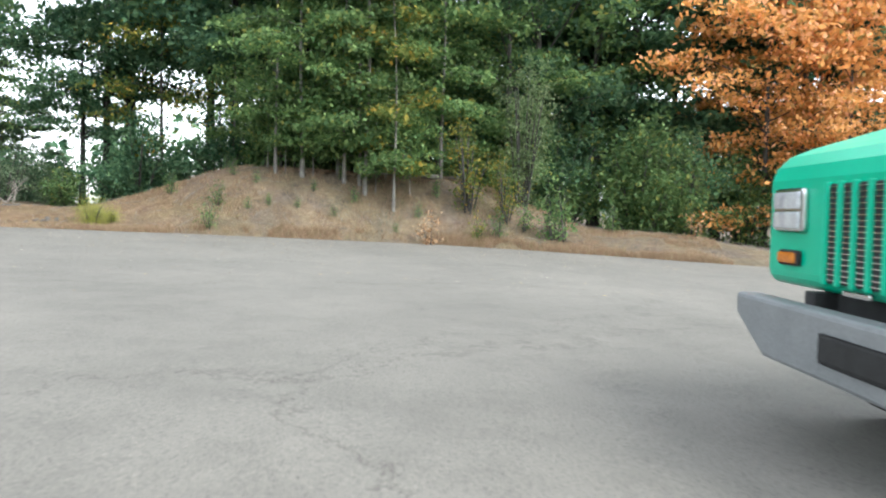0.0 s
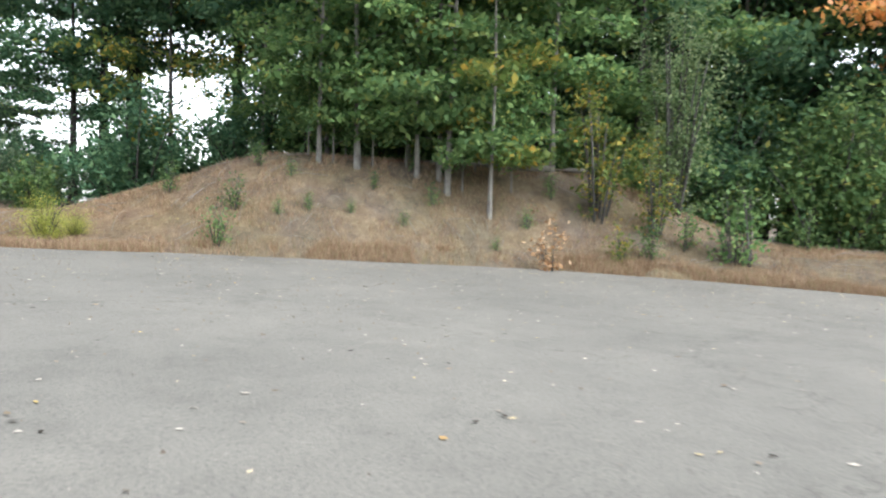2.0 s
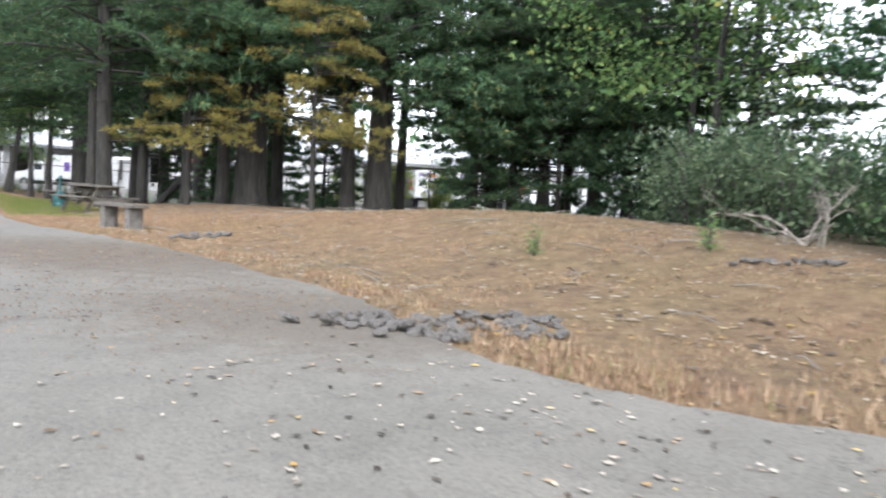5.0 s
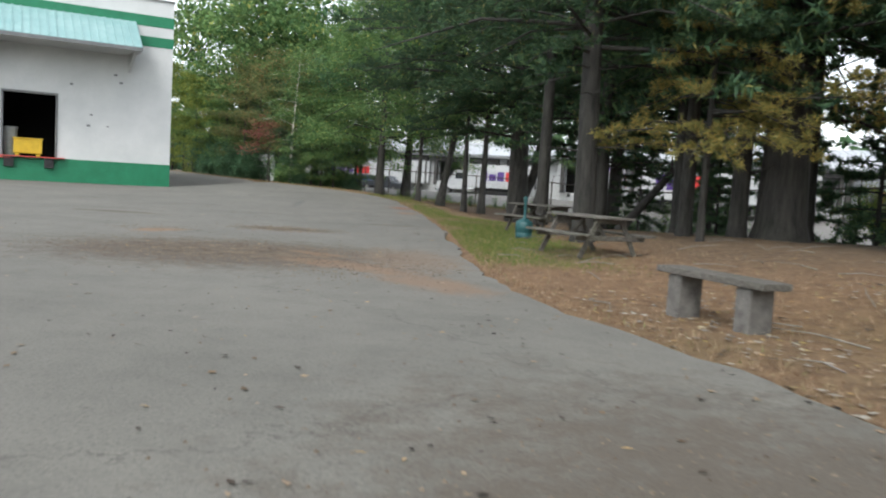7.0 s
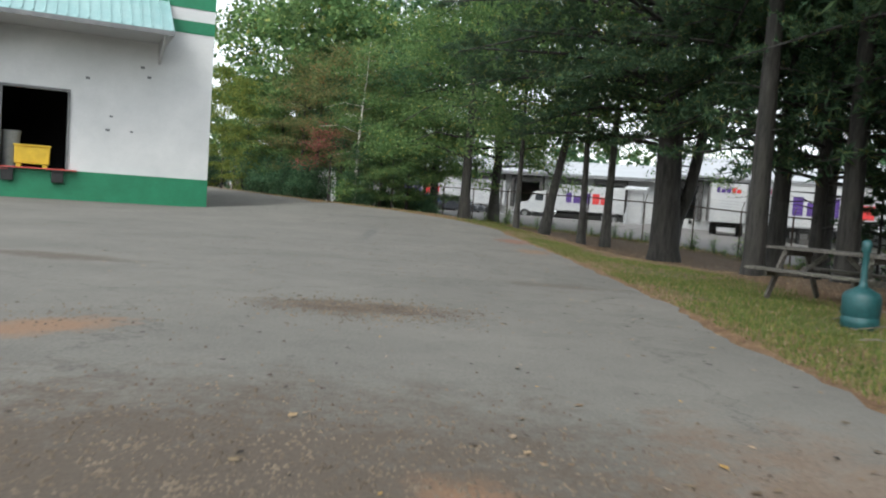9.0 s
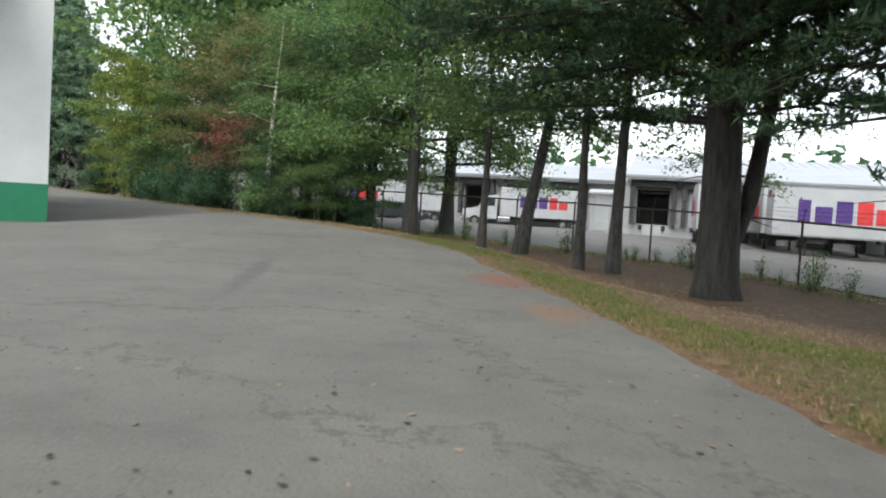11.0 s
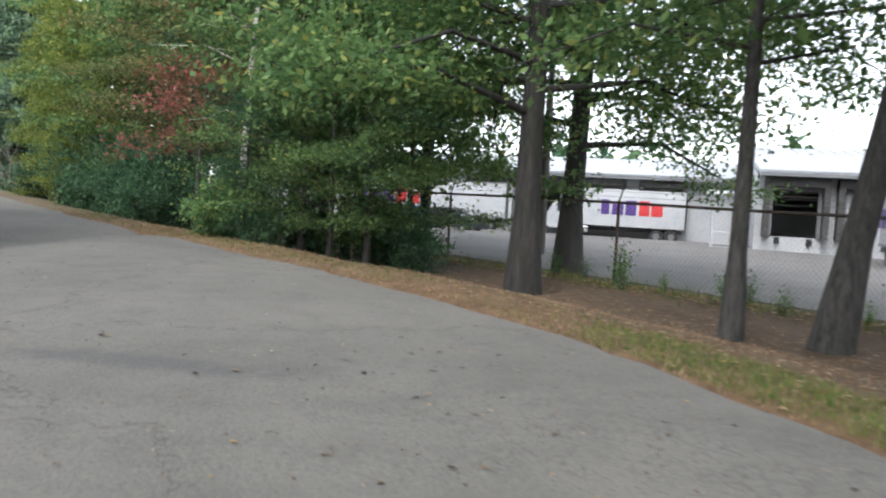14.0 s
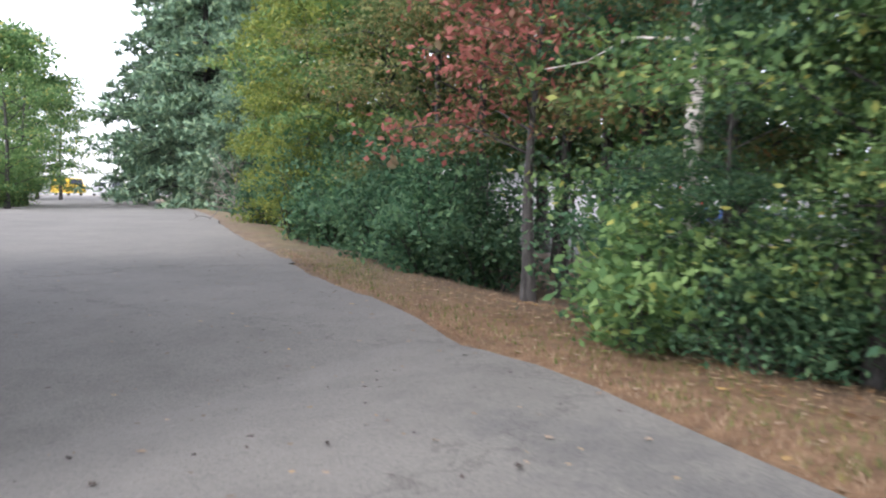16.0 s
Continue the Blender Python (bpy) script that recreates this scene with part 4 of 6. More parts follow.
FACE = Vector((14.0, 97.0, 0))
FACE_RZ = math.degrees(math.atan2(U.y, U.x))
YARD_Z = -0.3


def depot_at(u, n):
    p = FACE + U * u + N * n
    return p.x, p.y


def build_yard():
    near = [(18.2, 14.8), (12.5, 26.3), (9.5, 36.3), (7.1, 43.4), (5.1, 47.1), (2.7, 49.1), (0.3, 52.2), (-2.1, 55.0), (-4.4, 58.0), (-7.4, 62.1), (-11.4, 67.1)]
    far = [(-40, 130), (60, 125), (150, 70), (140, -10), (27, 4.6)]
    bm = bmesh.new()
    top = [bm.verts.new((x, y, ground_z(x, y) + 0.02)) for x, y in near] + [bm.verts.new((x, y, YARD_Z + 0.03)) for x, y in far]
    f = bm.faces.new(top)
    r = bmesh.ops.extrude_face_region(bm, geom=[f])
    bmesh.ops.translate(bm, vec=(0, 0, -0.3), verts=[v for v in r["geom"] if isinstance(v, bmesh.types.BMVert)])
    bmesh.ops.triangulate(bm, faces=[f for f in bm.faces if len(f.verts) > 4])
    tagged(part("depot_yard", bm, YARD), "pale concrete freight yard behind the fence", "yard", kind="structure")


build_yard()


def depot(name, lo, hi, n, deep, doors, shut, label):
    """One section of the depot: a wall with dock openings under a low roof."""
    x, y = depot_at(0, n)
    root = thing(name, x, y, YARD_Z, FACE_RZ, label, "building")
    h = 4.9
    bm = bmesh.new()
    cur = lo
    w = 2.7
    for c in doors:
        add_box(bm, ((cur + c - w / 2) / 2, 0.15, 2.1), (c - w / 2 - cur, 0.3, 4.2))
        add_box(bm, (c, 0.15, 0.6), (w, 0.3, 1.2))
        cur = c + w / 2
    add_box(bm, ((cur + hi) / 2, 0.15, 2.1), (hi - cur, 0.3, 4.2))
    add_box(bm, ((lo + hi) / 2, 0.15, 4.55), (hi - lo, 0.3, 0.7))
    add_box(bm, (lo + 0.15, deep / 2, 2.45), (0.3, deep - 0.3, 4.9))
    add_box(bm, (hi - 0.15, deep / 2, 2.45), (0.3, deep - 0.3, 4.9))
    add_box(bm, ((lo + hi) / 2, deep, 2.45), (hi - lo - 0.6, 0.3, 4.9))
    part("wall", bm, WHITE_METAL, root, "white metal wall")
    for e in (lo, hi - 0.3):
        part("gable", extrude_profile([(0.0, h), (deep, h), (deep / 2, h + 0.16 * deep / 2)], e, e + 0.3), WHITE_METAL, root).matrix_basis = Matrix(((0, 1, 0, 0), (1, 0, 0, 0), (0, 0, 1, 0), (0, 0, 0, 1)))
    bm = extrude_profile([(-1.5, h), (deep / 2, h + 0.16 * deep / 2), (deep + 0.5, h), (deep + 0.5, h + 0.2), (deep / 2, h + 0.16 * deep / 2 + 0.2), (-1.5, h + 0.2)], lo, hi)
    roof = part("roof", bm, ROOF_WHITE, root, "white low-pitched metal roof")
    roof.matrix_basis = Matrix(((0, 1, 0, 0), (1, 0, 0, 0), (0, 0, 1, 0), (0, 0, 0, 1)))
    bm = bmesh.new()
    k = lo
    tilt = Euler((math.atan(0.16), 0, 0)).to_matrix()
    while k < hi:
        add_box(bm, (k, deep / 4 - 0.7, h + 0.04 * deep + 0.16), (0.06, deep / 2 + 1.6, 0.07), tilt)
        k += 0.9
    tagged(part("roof_seam", bm, ROOF_WHITE, root), kind="stuff")
    part("eave", box(((lo + hi) / 2, -1.45, h - 0.02), (hi - lo, 0.1, 0.3)), SHADOW_GREY, root)
    part("floor", box(((lo + hi) / 2, deep / 2, 1.1), (hi - lo - 0.6, deep - 0.7, 0.1)), CONCRETE, root)
    for i, c in enumerate(doors):
        d = part("door_frame", add_box(add_box(box((c - w / 2, -0.06, 2.6), (0.22, 0.2, 2.9)), (c + w / 2, -0.06, 2.6), (0.22, 0.2, 2.9)), (c, -0.06, 4.05), (w + 0.2, 0.2, 0.2)), SHADOW_GREY, root)
        if i in shut:
            part("shutter", box((c, 0.2, 2.6), (w, 0.06, 2.95)), WHITE_METAL, d, "closed white roller shutter")
        for o in (-1, 1):
            part("shelter_side", box((c + o * 1.62, -0.45, 2.75), (0.34, 0.9, 3.2), bevel=0.03), SHELTER, d, "dark canvas dock shelter")
        part("shelter_head", box((c, -0.45, 4.42), (3.58, 0.9, 0.5), bevel=0.03), SHELTER, d, "dark canvas dock shelter")
        for o in (-0.9, 0.9):
            part("bumper", box((c + o, -0.1, 0.95), (0.3, 0.16, 0.4)), BLACK, d)
    return root


depot("freight_depot", -40.0, 2.38, 0.0, 26.0, [-25, -17, -12.5, -8, -3.4], (0,), "long low white metal freight depot with dock doors")
depot("freight_depot_wing", 2.4, 80.0, 12.0, 38.0, [4.6, 8.6, 12.5, 16.4, 20.3, 24.2, 28.1, 32.0, 36.0, 40.0, 44.0], (1,), "white metal depot wing with a row of docks")


def dock_stair():
    x, y = depot_at(0.6, 13.2)
    root = thing("dock_stair", x, y, YARD_Z + 0.03, FACE_RZ, "white framed steel dock stair with handrails", "stairs")
    for k in range(6):
        part("tread", box((0, -1.6 + 0.28 * k, 0.2 + 0.18 * k), (1.2, 0.27, 0.05)), WHITE_METAL, root)
    part("landing", box((0, 0.6, 1.22), (1.4, 1.4, 0.08)), WHITE_METAL, root)
    part("canopy", box((0, 0.5, 3.6), (2.0, 2.0, 0.12), Euler((radians(8), 0, 0)).to_matrix()), WHITE_METAL, root)
    for sx in (-0.65, 0.65):
        part("stringer", rod((sx, -1.8, 0.05), (sx, 0.0, 1.2), 0.05), WHITE_METAL, root)
        part("handrail", rod((sx, -1.8, 1.05), (sx, 0.0, 2.2), 0.03), WHITE_METAL, root)
        for yy, zt in ((-1.8, 1.05), (-0.9, 1.63), (0.0, 3.55), (1.2, 3.65)):
            part("post", rod((sx, yy, 0.0), (sx, yy, zt), 0.045), WHITE_METAL, root)


dock_stair()


# plain upright bars of the haulier's two colours: place, width, height, paint
MARKS = [(0.08, 0.13, 1.0, PURPLE), (0.28, 0.18, 0.72, PURPLE), (0.49, 0.17, 1.0, PURPLE), (0.7, 0.16, 1.0, LOGO_RED), (0.9, 0.18, 0.72, LOGO_RED)]


def trailer(length=13.6):
    """A white freight trailer: its front at the origin, its length towards +y."""
    root = thing("freight_trailer", 0, 0, 0, 0, "white freight trailer with purple and red lettering shapes", "trailer", "trailers at the depot")
    w, b, t = 2.55, 1.15, 3.95
    part("body", box((0, length / 2, (b + t) / 2), (w, length, t - b), bevel=0.05), WHITE_METAL, root)
    bm = bmesh.new()
    for x in (-w / 2, w / 2):
        for z in (b + 0.02, t - 0.02):
            add_box(bm, (x, length / 2, z), (0.05, length + 0.02, 0.1))
    for x in (-w / 2 + 0.02, w / 2 - 0.02):
        add_box(bm, (x, 0, (b + t) / 2), (0.1, 0.05, t - b))
    part("rail", bm, STEEL, root)
    # front panel marks
    for x, wide, tall, m in MARKS:
        part("front_mark", box((-0.85 + x * 1.7, -0.012, 3.28 + tall * 0.19), (wide * 1.7, 0.02, 0.38 * tall), bevel=0.004), m, root)
    # marks on both sides
    for s in (-1, 1):
        for x, wide, tall, m in MARKS:
            part("side_mark", box((s * (w / 2 + 0.012), 3.75 - s * (0.5 - x) * 5.0, 1.95 + tall * 0.62), (0.02, wide * 5.0, 1.24 * tall), bevel=0.004), m, root)
    for x in (-0.75, 0.75):
        part("landing_leg", add_box(box((x, 1.9, 0.58), (0.14, 0.14, 1.12)), (x, 1.9, 0.04), (0.3, 0.3, 0.08)), BLACK, root)
    part("under_box", box((0, 2.4, 0.95), (2.2, 1.0, 0.36)), BLACK, root)
    for x in (-0.95, 0.95):
        bm = bmesh.new()
        bmesh.ops.create_cone(bm, cap_ends=True, segments=20, radius1=0.5, radius2=0.5, depth=0.5, matrix=Matrix.Translation((x, length - 1.6, 0.5)) @ Euler((0, radians(90), 0)).to_matrix().to_4x4())
        wh = part("wheel", bm, BLACK, root)
        bm = bmesh.new()
        bmesh.ops.create_cone(bm, cap_ends=True, segments=14, radius1=0.26, radius2=0.2, depth=0.54, matrix=Matrix.Translation((x, length - 1.6, 0.5)) @ Euler((0, radians(90), 0)).to_matrix().to_4x4())
        part("rim", bm, STEEL, wh)
    return root


short = trailer(5.6)
short.matrix_basis = pose(*depot_at(8.6, 27.2), YARD_Z + 0.03, 0, 0, FACE_RZ)
tagged(short, "short white freight trailer with purple and red bars")
first = trailer()
for i, u in enumerate((12.5, 16.4, 20.3, 24.2, 32.0, 36.0, 44.0)):
    x, y = depot_at(u, 26.2 if (i + 1) % 3 else 27.2)
    m = pose(x, y, YARD_Z + 0.03, 0, 0, FACE_RZ)
    if i == 0:
        first.matrix_basis = m
    else:
        copy_thing(first, m)
copy_thing(first, pose(*depot_at(11.3, 29.5), YARD_Z + 0.03, 0, 0, FACE_RZ - 90))
copy_thing(first, pose(-14.0, 103.0, YARD_Z + 0.03, 0, 0, FACE_RZ - 78))


def wheel(parent, x, y, r=0.5, w=0.3):
    rot = Euler((0, radians(90), 0)).to_matrix().to_4x4()
    bm = bmesh.new()
    bmesh.ops.create_cone(bm, cap_ends=True, segments=24, radius1=r, radius2=r, depth=w, matrix=Matrix.Translation((x, y, r)) @ rot)
    wh = part("wheel", bm, BLACK, parent)
    bm = bmesh.new()
    bmesh.ops.create_cone(bm, cap_ends=True, segments=16, radius1=r * 0.58, radius2=r * 0.5, depth=w + 0.04, matrix=Matrix.Translation((x, y, r)) @ rot)
    part("rim", bm, CHROME, wh)
    return wh


def box_truck(x, y, rz):
    """White day-cab truck with a box; nose towards -y."""
    root = thing("white_box_truck", x, y, YARD_Z + 0.03, rz, "white day-cab truck with a white cargo box, purple and red marks", "truck")
    part("cab", extrude_profile([(0, 0.75), (0, 1.55), (1.5, 1.85), (2.1, 2.95), (3.3, 3.05), (3.3, 0.75)], -1.1, 1.1), WHITE_METAL, root).matrix_basis = Matrix(((0, 1, 0, 0), (1, 0, 0, 0), (0, 0, 1, 0), (0, 0, 0, 1)))
    for s in (-1, 1):
        part("side_window", box((s * 1.11, 2.65, 2.35), (0.03, 0.85, 0.75), bevel=0.01), GLASS_DARK, root)
    part("windscreen", box((0, 1.74, 2.42), (1.9, 0.04, 1.05), Euler((radians(-28), 0, 0)).to_matrix()), GLASS_DARK, root)
    part("grille", box((0, -0.03, 1.15), (1.0, 0.06, 0.7), bevel=0.01), BLACK, root)
    part("bumper", box((0, -0.1, 0.62), (2.3, 0.25, 0.32), bevel=0.04), CHROME, root)
    part("cargo_box", box((0, 7.6, 2.45), (2.55, 8.0, 2.75), bevel=0.04), WHITE_METAL, root)
    for s in (-1, 1):
        for x, wide, tall, m in MARKS:
            part("side_mark", box((s * 1.29, 7.7 - s * (0.5 - x) * 4.6, 1.95 + tall * 0.55), (0.02, wide * 4.6, 1.1 * tall), bevel=0.004), m, root)
    part("chassis", box((0, 6.0, 0.85), (0.9, 11.0, 0.25)), BLACK, root)
    part("fuel_tank", box((1.0, 4.0, 0.75), (0.5, 1.2, 0.5), bevel=0.08), CHROME, root)
    for wy in (1.2, 9.6, 10.7):
        for s in (-1, 1):
            wheel(root, s * 1.0, wy, 0.5, 0.32)
    return root


def pickup(x, y, rz, paint, label, bed=True):
    root = thing("pickup_truck" if bed else "parked_car", x, y, YARD_Z + 0.03, rz, label, "truck" if bed else "car")
    prof = [(0, 0.45), (0, 1.0), (1.35, 1.12), (1.95, 1.78), (3.5, 1.8), (3.75, 1.15), (5.4, 1.15), (5.45, 0.5)] if bed else [(0, 0.4), (0, 0.8), (1.1, 0.95), (1.8, 1.42), (3.3, 1.42), (4.1, 1.0), (4.5, 0.95), (4.55, 0.4)]
    b = part("body", extrude_profile(prof, -0.95, 0.95), paint, root)
    bmesh_edges = b.modifiers.new("round", "BEVEL")
    bmesh_edges.width, bmesh_edges.segments = 0.07, 2
    b.matrix_basis = Matrix(((0, 1, 0, 0), (1, 0, 0, 0), (0, 0, 1, 0), (0, 0, 0, 1)))
    for s in (-1, 1):
        part("side_window", box((s * 0.96, 2.65, 1.48 if bed else 1.2), (0.02, 1.35, 0.42 if bed else 0.32), bevel=0.008), GLASS_DARK, root)
        part("headlamp", box((s * 0.7, 0.0, 0.85 if bed else 0.66), (0.36, 0.06, 0.2), bevel=0.02), LAMP_GLASS, root)
        for wy in (1.0, 4.4 if bed else 3.6):
            wheel(root, s * 0.85, wy, 0.39 if bed else 0.32, 0.26)
    part("windscreen", box((0, 1.62 if bed else 1.42, 1.46 if bed else 1.19), (1.6, 0.03, 0.72 if bed else 0.6), Euler((radians(-43 if bed else -56), 0, 0)).to_matrix()), GLASS_DARK, root)
    return root


box_truck(0.6, 98.8, -98.0)
pickup(-3.2, 90.5, 62, CAR_DARK, "dark grey pickup truck parked in the freight yard")
pickup(-5.6, 93.0, 65, CAR_BLUE, "blue pickup truck parked in the freight yard")
pickup(-8.5, 95.5, 60, CAR_DARK, "dark parked car in the freight yard", False)


# ---- chain-link fence ----
def build_fence():
    root = thing("chain_link_fence", 0, 0, 0, 0, "grey chain-link fence with barbed wire arms along the freight yard", "fence")
    line = smooth_line(FENCE, 10)
    seg = np.r_[0, np.cumsum(np.hypot(*np.diff(line, axis=0).T))]
    n = int(seg[-1] / 3.0)
    pts = [np.array([np.interp(s, seg, line[:, 0]), np.interp(s, seg, line[:, 1])]) for s in np.linspace(0, seg[-1], n + 1)]
    base = []
    for p in pts:
        base.append(Vector((p[0], p[1], ground_z(*p))))
    post = None
    for b in base:
        if post is None:
            bm = rod((0, 0, -0.3), (0, 0, 1.85), 0.035)
            add_rod(bm, (0, 0, 1.83), (0.12, 0.1, 2.2), 0.018)
            post = part("post", bm, RUST, root)
            me = post.data
        else:
            post = new("post", me)
            post.parent = root
        post.location = b
    for a, b in zip(base[:-1], base[1:]):
        part("top_rail", rod(a + Vector((0, 0, 1.8)), b + Vector((0, 0, 1.8)), 0.03, sides=6), RUST, root)
    wires = Limbs()
    for a, b in zip(base[:-1], base[1:]):
        for k in range(3):
            o = Vector((0.04 * k + 0.03, 0.035 * k + 0.02, 1.93 + 0.12 * k))
            wires.tube([a + o, b + o], [0.006, 0.006], 3)
    mesh_ob("barbed_wire", wires.v, wires.f, STEEL, root)
    # woven mesh: two families of slanting wires
    v, f = [], []
    for a, b in zip(base[:-1], base[1:]):
        if not 25 < a.y < 80:
            continue
        d = (b - a).normalized()
        ln = (b - a).length
        step, hgt = 0.11, 1.75
        q = -hgt
        while q < ln:
            for sgn in (1, -1):
                s0, s1 = q, q + hgt
                z0, z1 = (0, hgt) if sgn > 0 else (hgt, 0)
                t0, t1 = max(0, -s0 / hgt), min(1, (ln - s0) / hgt)
                if t1 > t0:
                    p0 = a + d * (s0 + hgt * t0) + Vector((0, 0, z0 + (z1 - z0) * t0 + 0.04))
                    p1 = a + d * (s0 + hgt * t1) + Vector((0, 0, z0 + (z1 - z0) * t1 + 0.04))
                    e = Vector((0, 0, 0.0035))
                    o = len(v)
                    v += [p0 - e, p1 - e, p1 + e, p0 + e]
                    f.append((o, o + 1, o + 2, o + 3))
            q += step
    wire_net = fast_mesh("wire_net", v, f, STEEL, root)
    tagged(wire_net, kind="stuff")
    return root


build_fence()


# ---- picnic tables, bench, bucket ----
def picnic_table(name, x, y, z, rz, label):
    root = thing(name, x, y, z, rz, label, "picnic table", "picnic tables on the verge")
    L = 1.85
    for k in range(5):
        part("top_plank", box((0, -0.3 + 0.15 * k, 0.74), (L, 0.138, 0.038), bevel=0.006), WOOD, root)
    for s in (-1, 1):
        for k in range(2):
            part("seat_plank", box((0, s * (0.62 + 0.15 * k), 0.43), (L, 0.138, 0.038), bevel=0.006), WOOD, root)
    for x0 in (-0.66, 0.66):
        for s in (-1, 1):
            bm = bmesh.new()
            a, b = Vector((x0, s * 0.24, 0.72)), Vector((x0, s * 0.62, 0.0))
            m = (a + b) / 2
            ang = math.atan2(b.y - a.y, -(b.z - a.z))
            add_box(bm, m, (0.04, 0.09, (a - b).length), Euler((ang, 0, 0)).to_matrix(), 0.004)
            part("leg", bm, WOOD, root)
        part("seat_bearer", box((x0 + 0.042, 0, 0.37), (0.04, 1.5, 0.09), bevel=0.004), WOOD, root)
        part("top_bearer", box((x0 + 0.042, 0, 0.675), (0.04, 0.66, 0.085), bevel=0.004), WOOD, root)
        part("brace", box((x0 * 0.55, 0, 0.53), (0.5, 0.04, 0.07), Euler((0, radians(38 if x0 > 0 else -38), 0)).to_matrix(), 0.004), WOOD, root)
    return root


A_TURN = math.degrees(math.atan2(13.17 - 15.05, 1.86 - 1.08))
picnic_table("picnic_table", 1.4, 14.15, ground_z(1.4, 14.15), A_TURN, "weathered grey wooden picnic table on the dry grass verge")
picnic_table("picnic_table", 1.5, 20.9, ground_z(1.5, 20.9), A_TURN + 12, "weathered grey wooden picnic table beside a pine trunk")


def concrete_bench():
    root = thing("stone_bench", 1.2, 6.9, ground_z(1.2, 6.9), math.degrees(math.atan2(6.4 - 7.7, 1.2 - 0.7)), "low weathered plank bench on two stone blocks", "bench")
    part("seat", box((0, 0, 0.47), (1.55, 0.36, 0.07), bevel=0.012), WOOD, root)
    for x in (-0.5, 0.5):
        part("support", box((x, 0, 0.2), (0.2, 0.3, 0.46), bevel=0.02), ROCK, root)


concrete_bench()


def butt_bin():
    x, y = 0.76, 18.5
    root = thing("smokers_bin", x, y, ground_z(x, y), 20, "teal plastic smokers' bin with a tall neck on the verge", "bin")
    bm = bmesh.new()
    prof = [(0.18, 0.0), (0.205, 0.02), (0.21, 0.12), (0.2, 0.135), (0.2, 0.15), (0.21, 0.165), (0.21, 0.36), (0.19, 0.41), (0.12, 0.45), (0.05, 0.49), (0.036, 0.56), (0.034, 0.86), (0.05, 0.89), (0.055, 0.99), (0.02, 1.02)]
    rings = []
    for r, z in prof:
        rings.append([bm.verts.new((r * math.cos(a * math.pi / 10), r * math.sin(a * math.pi / 10), z)) for a in range(20)])
    for p, q in zip(rings[:-1], rings[1:]):
        for k in range(20):
            bm.faces.new((p[k], p[(k + 1) % 20], q[(k + 1) % 20], q[k]))
    bm.faces.new(rings[-1])
    bm.faces.new(rings[0][::-1])
    part("body", bm, TEAL, root, smooth=True)


butt_bin()


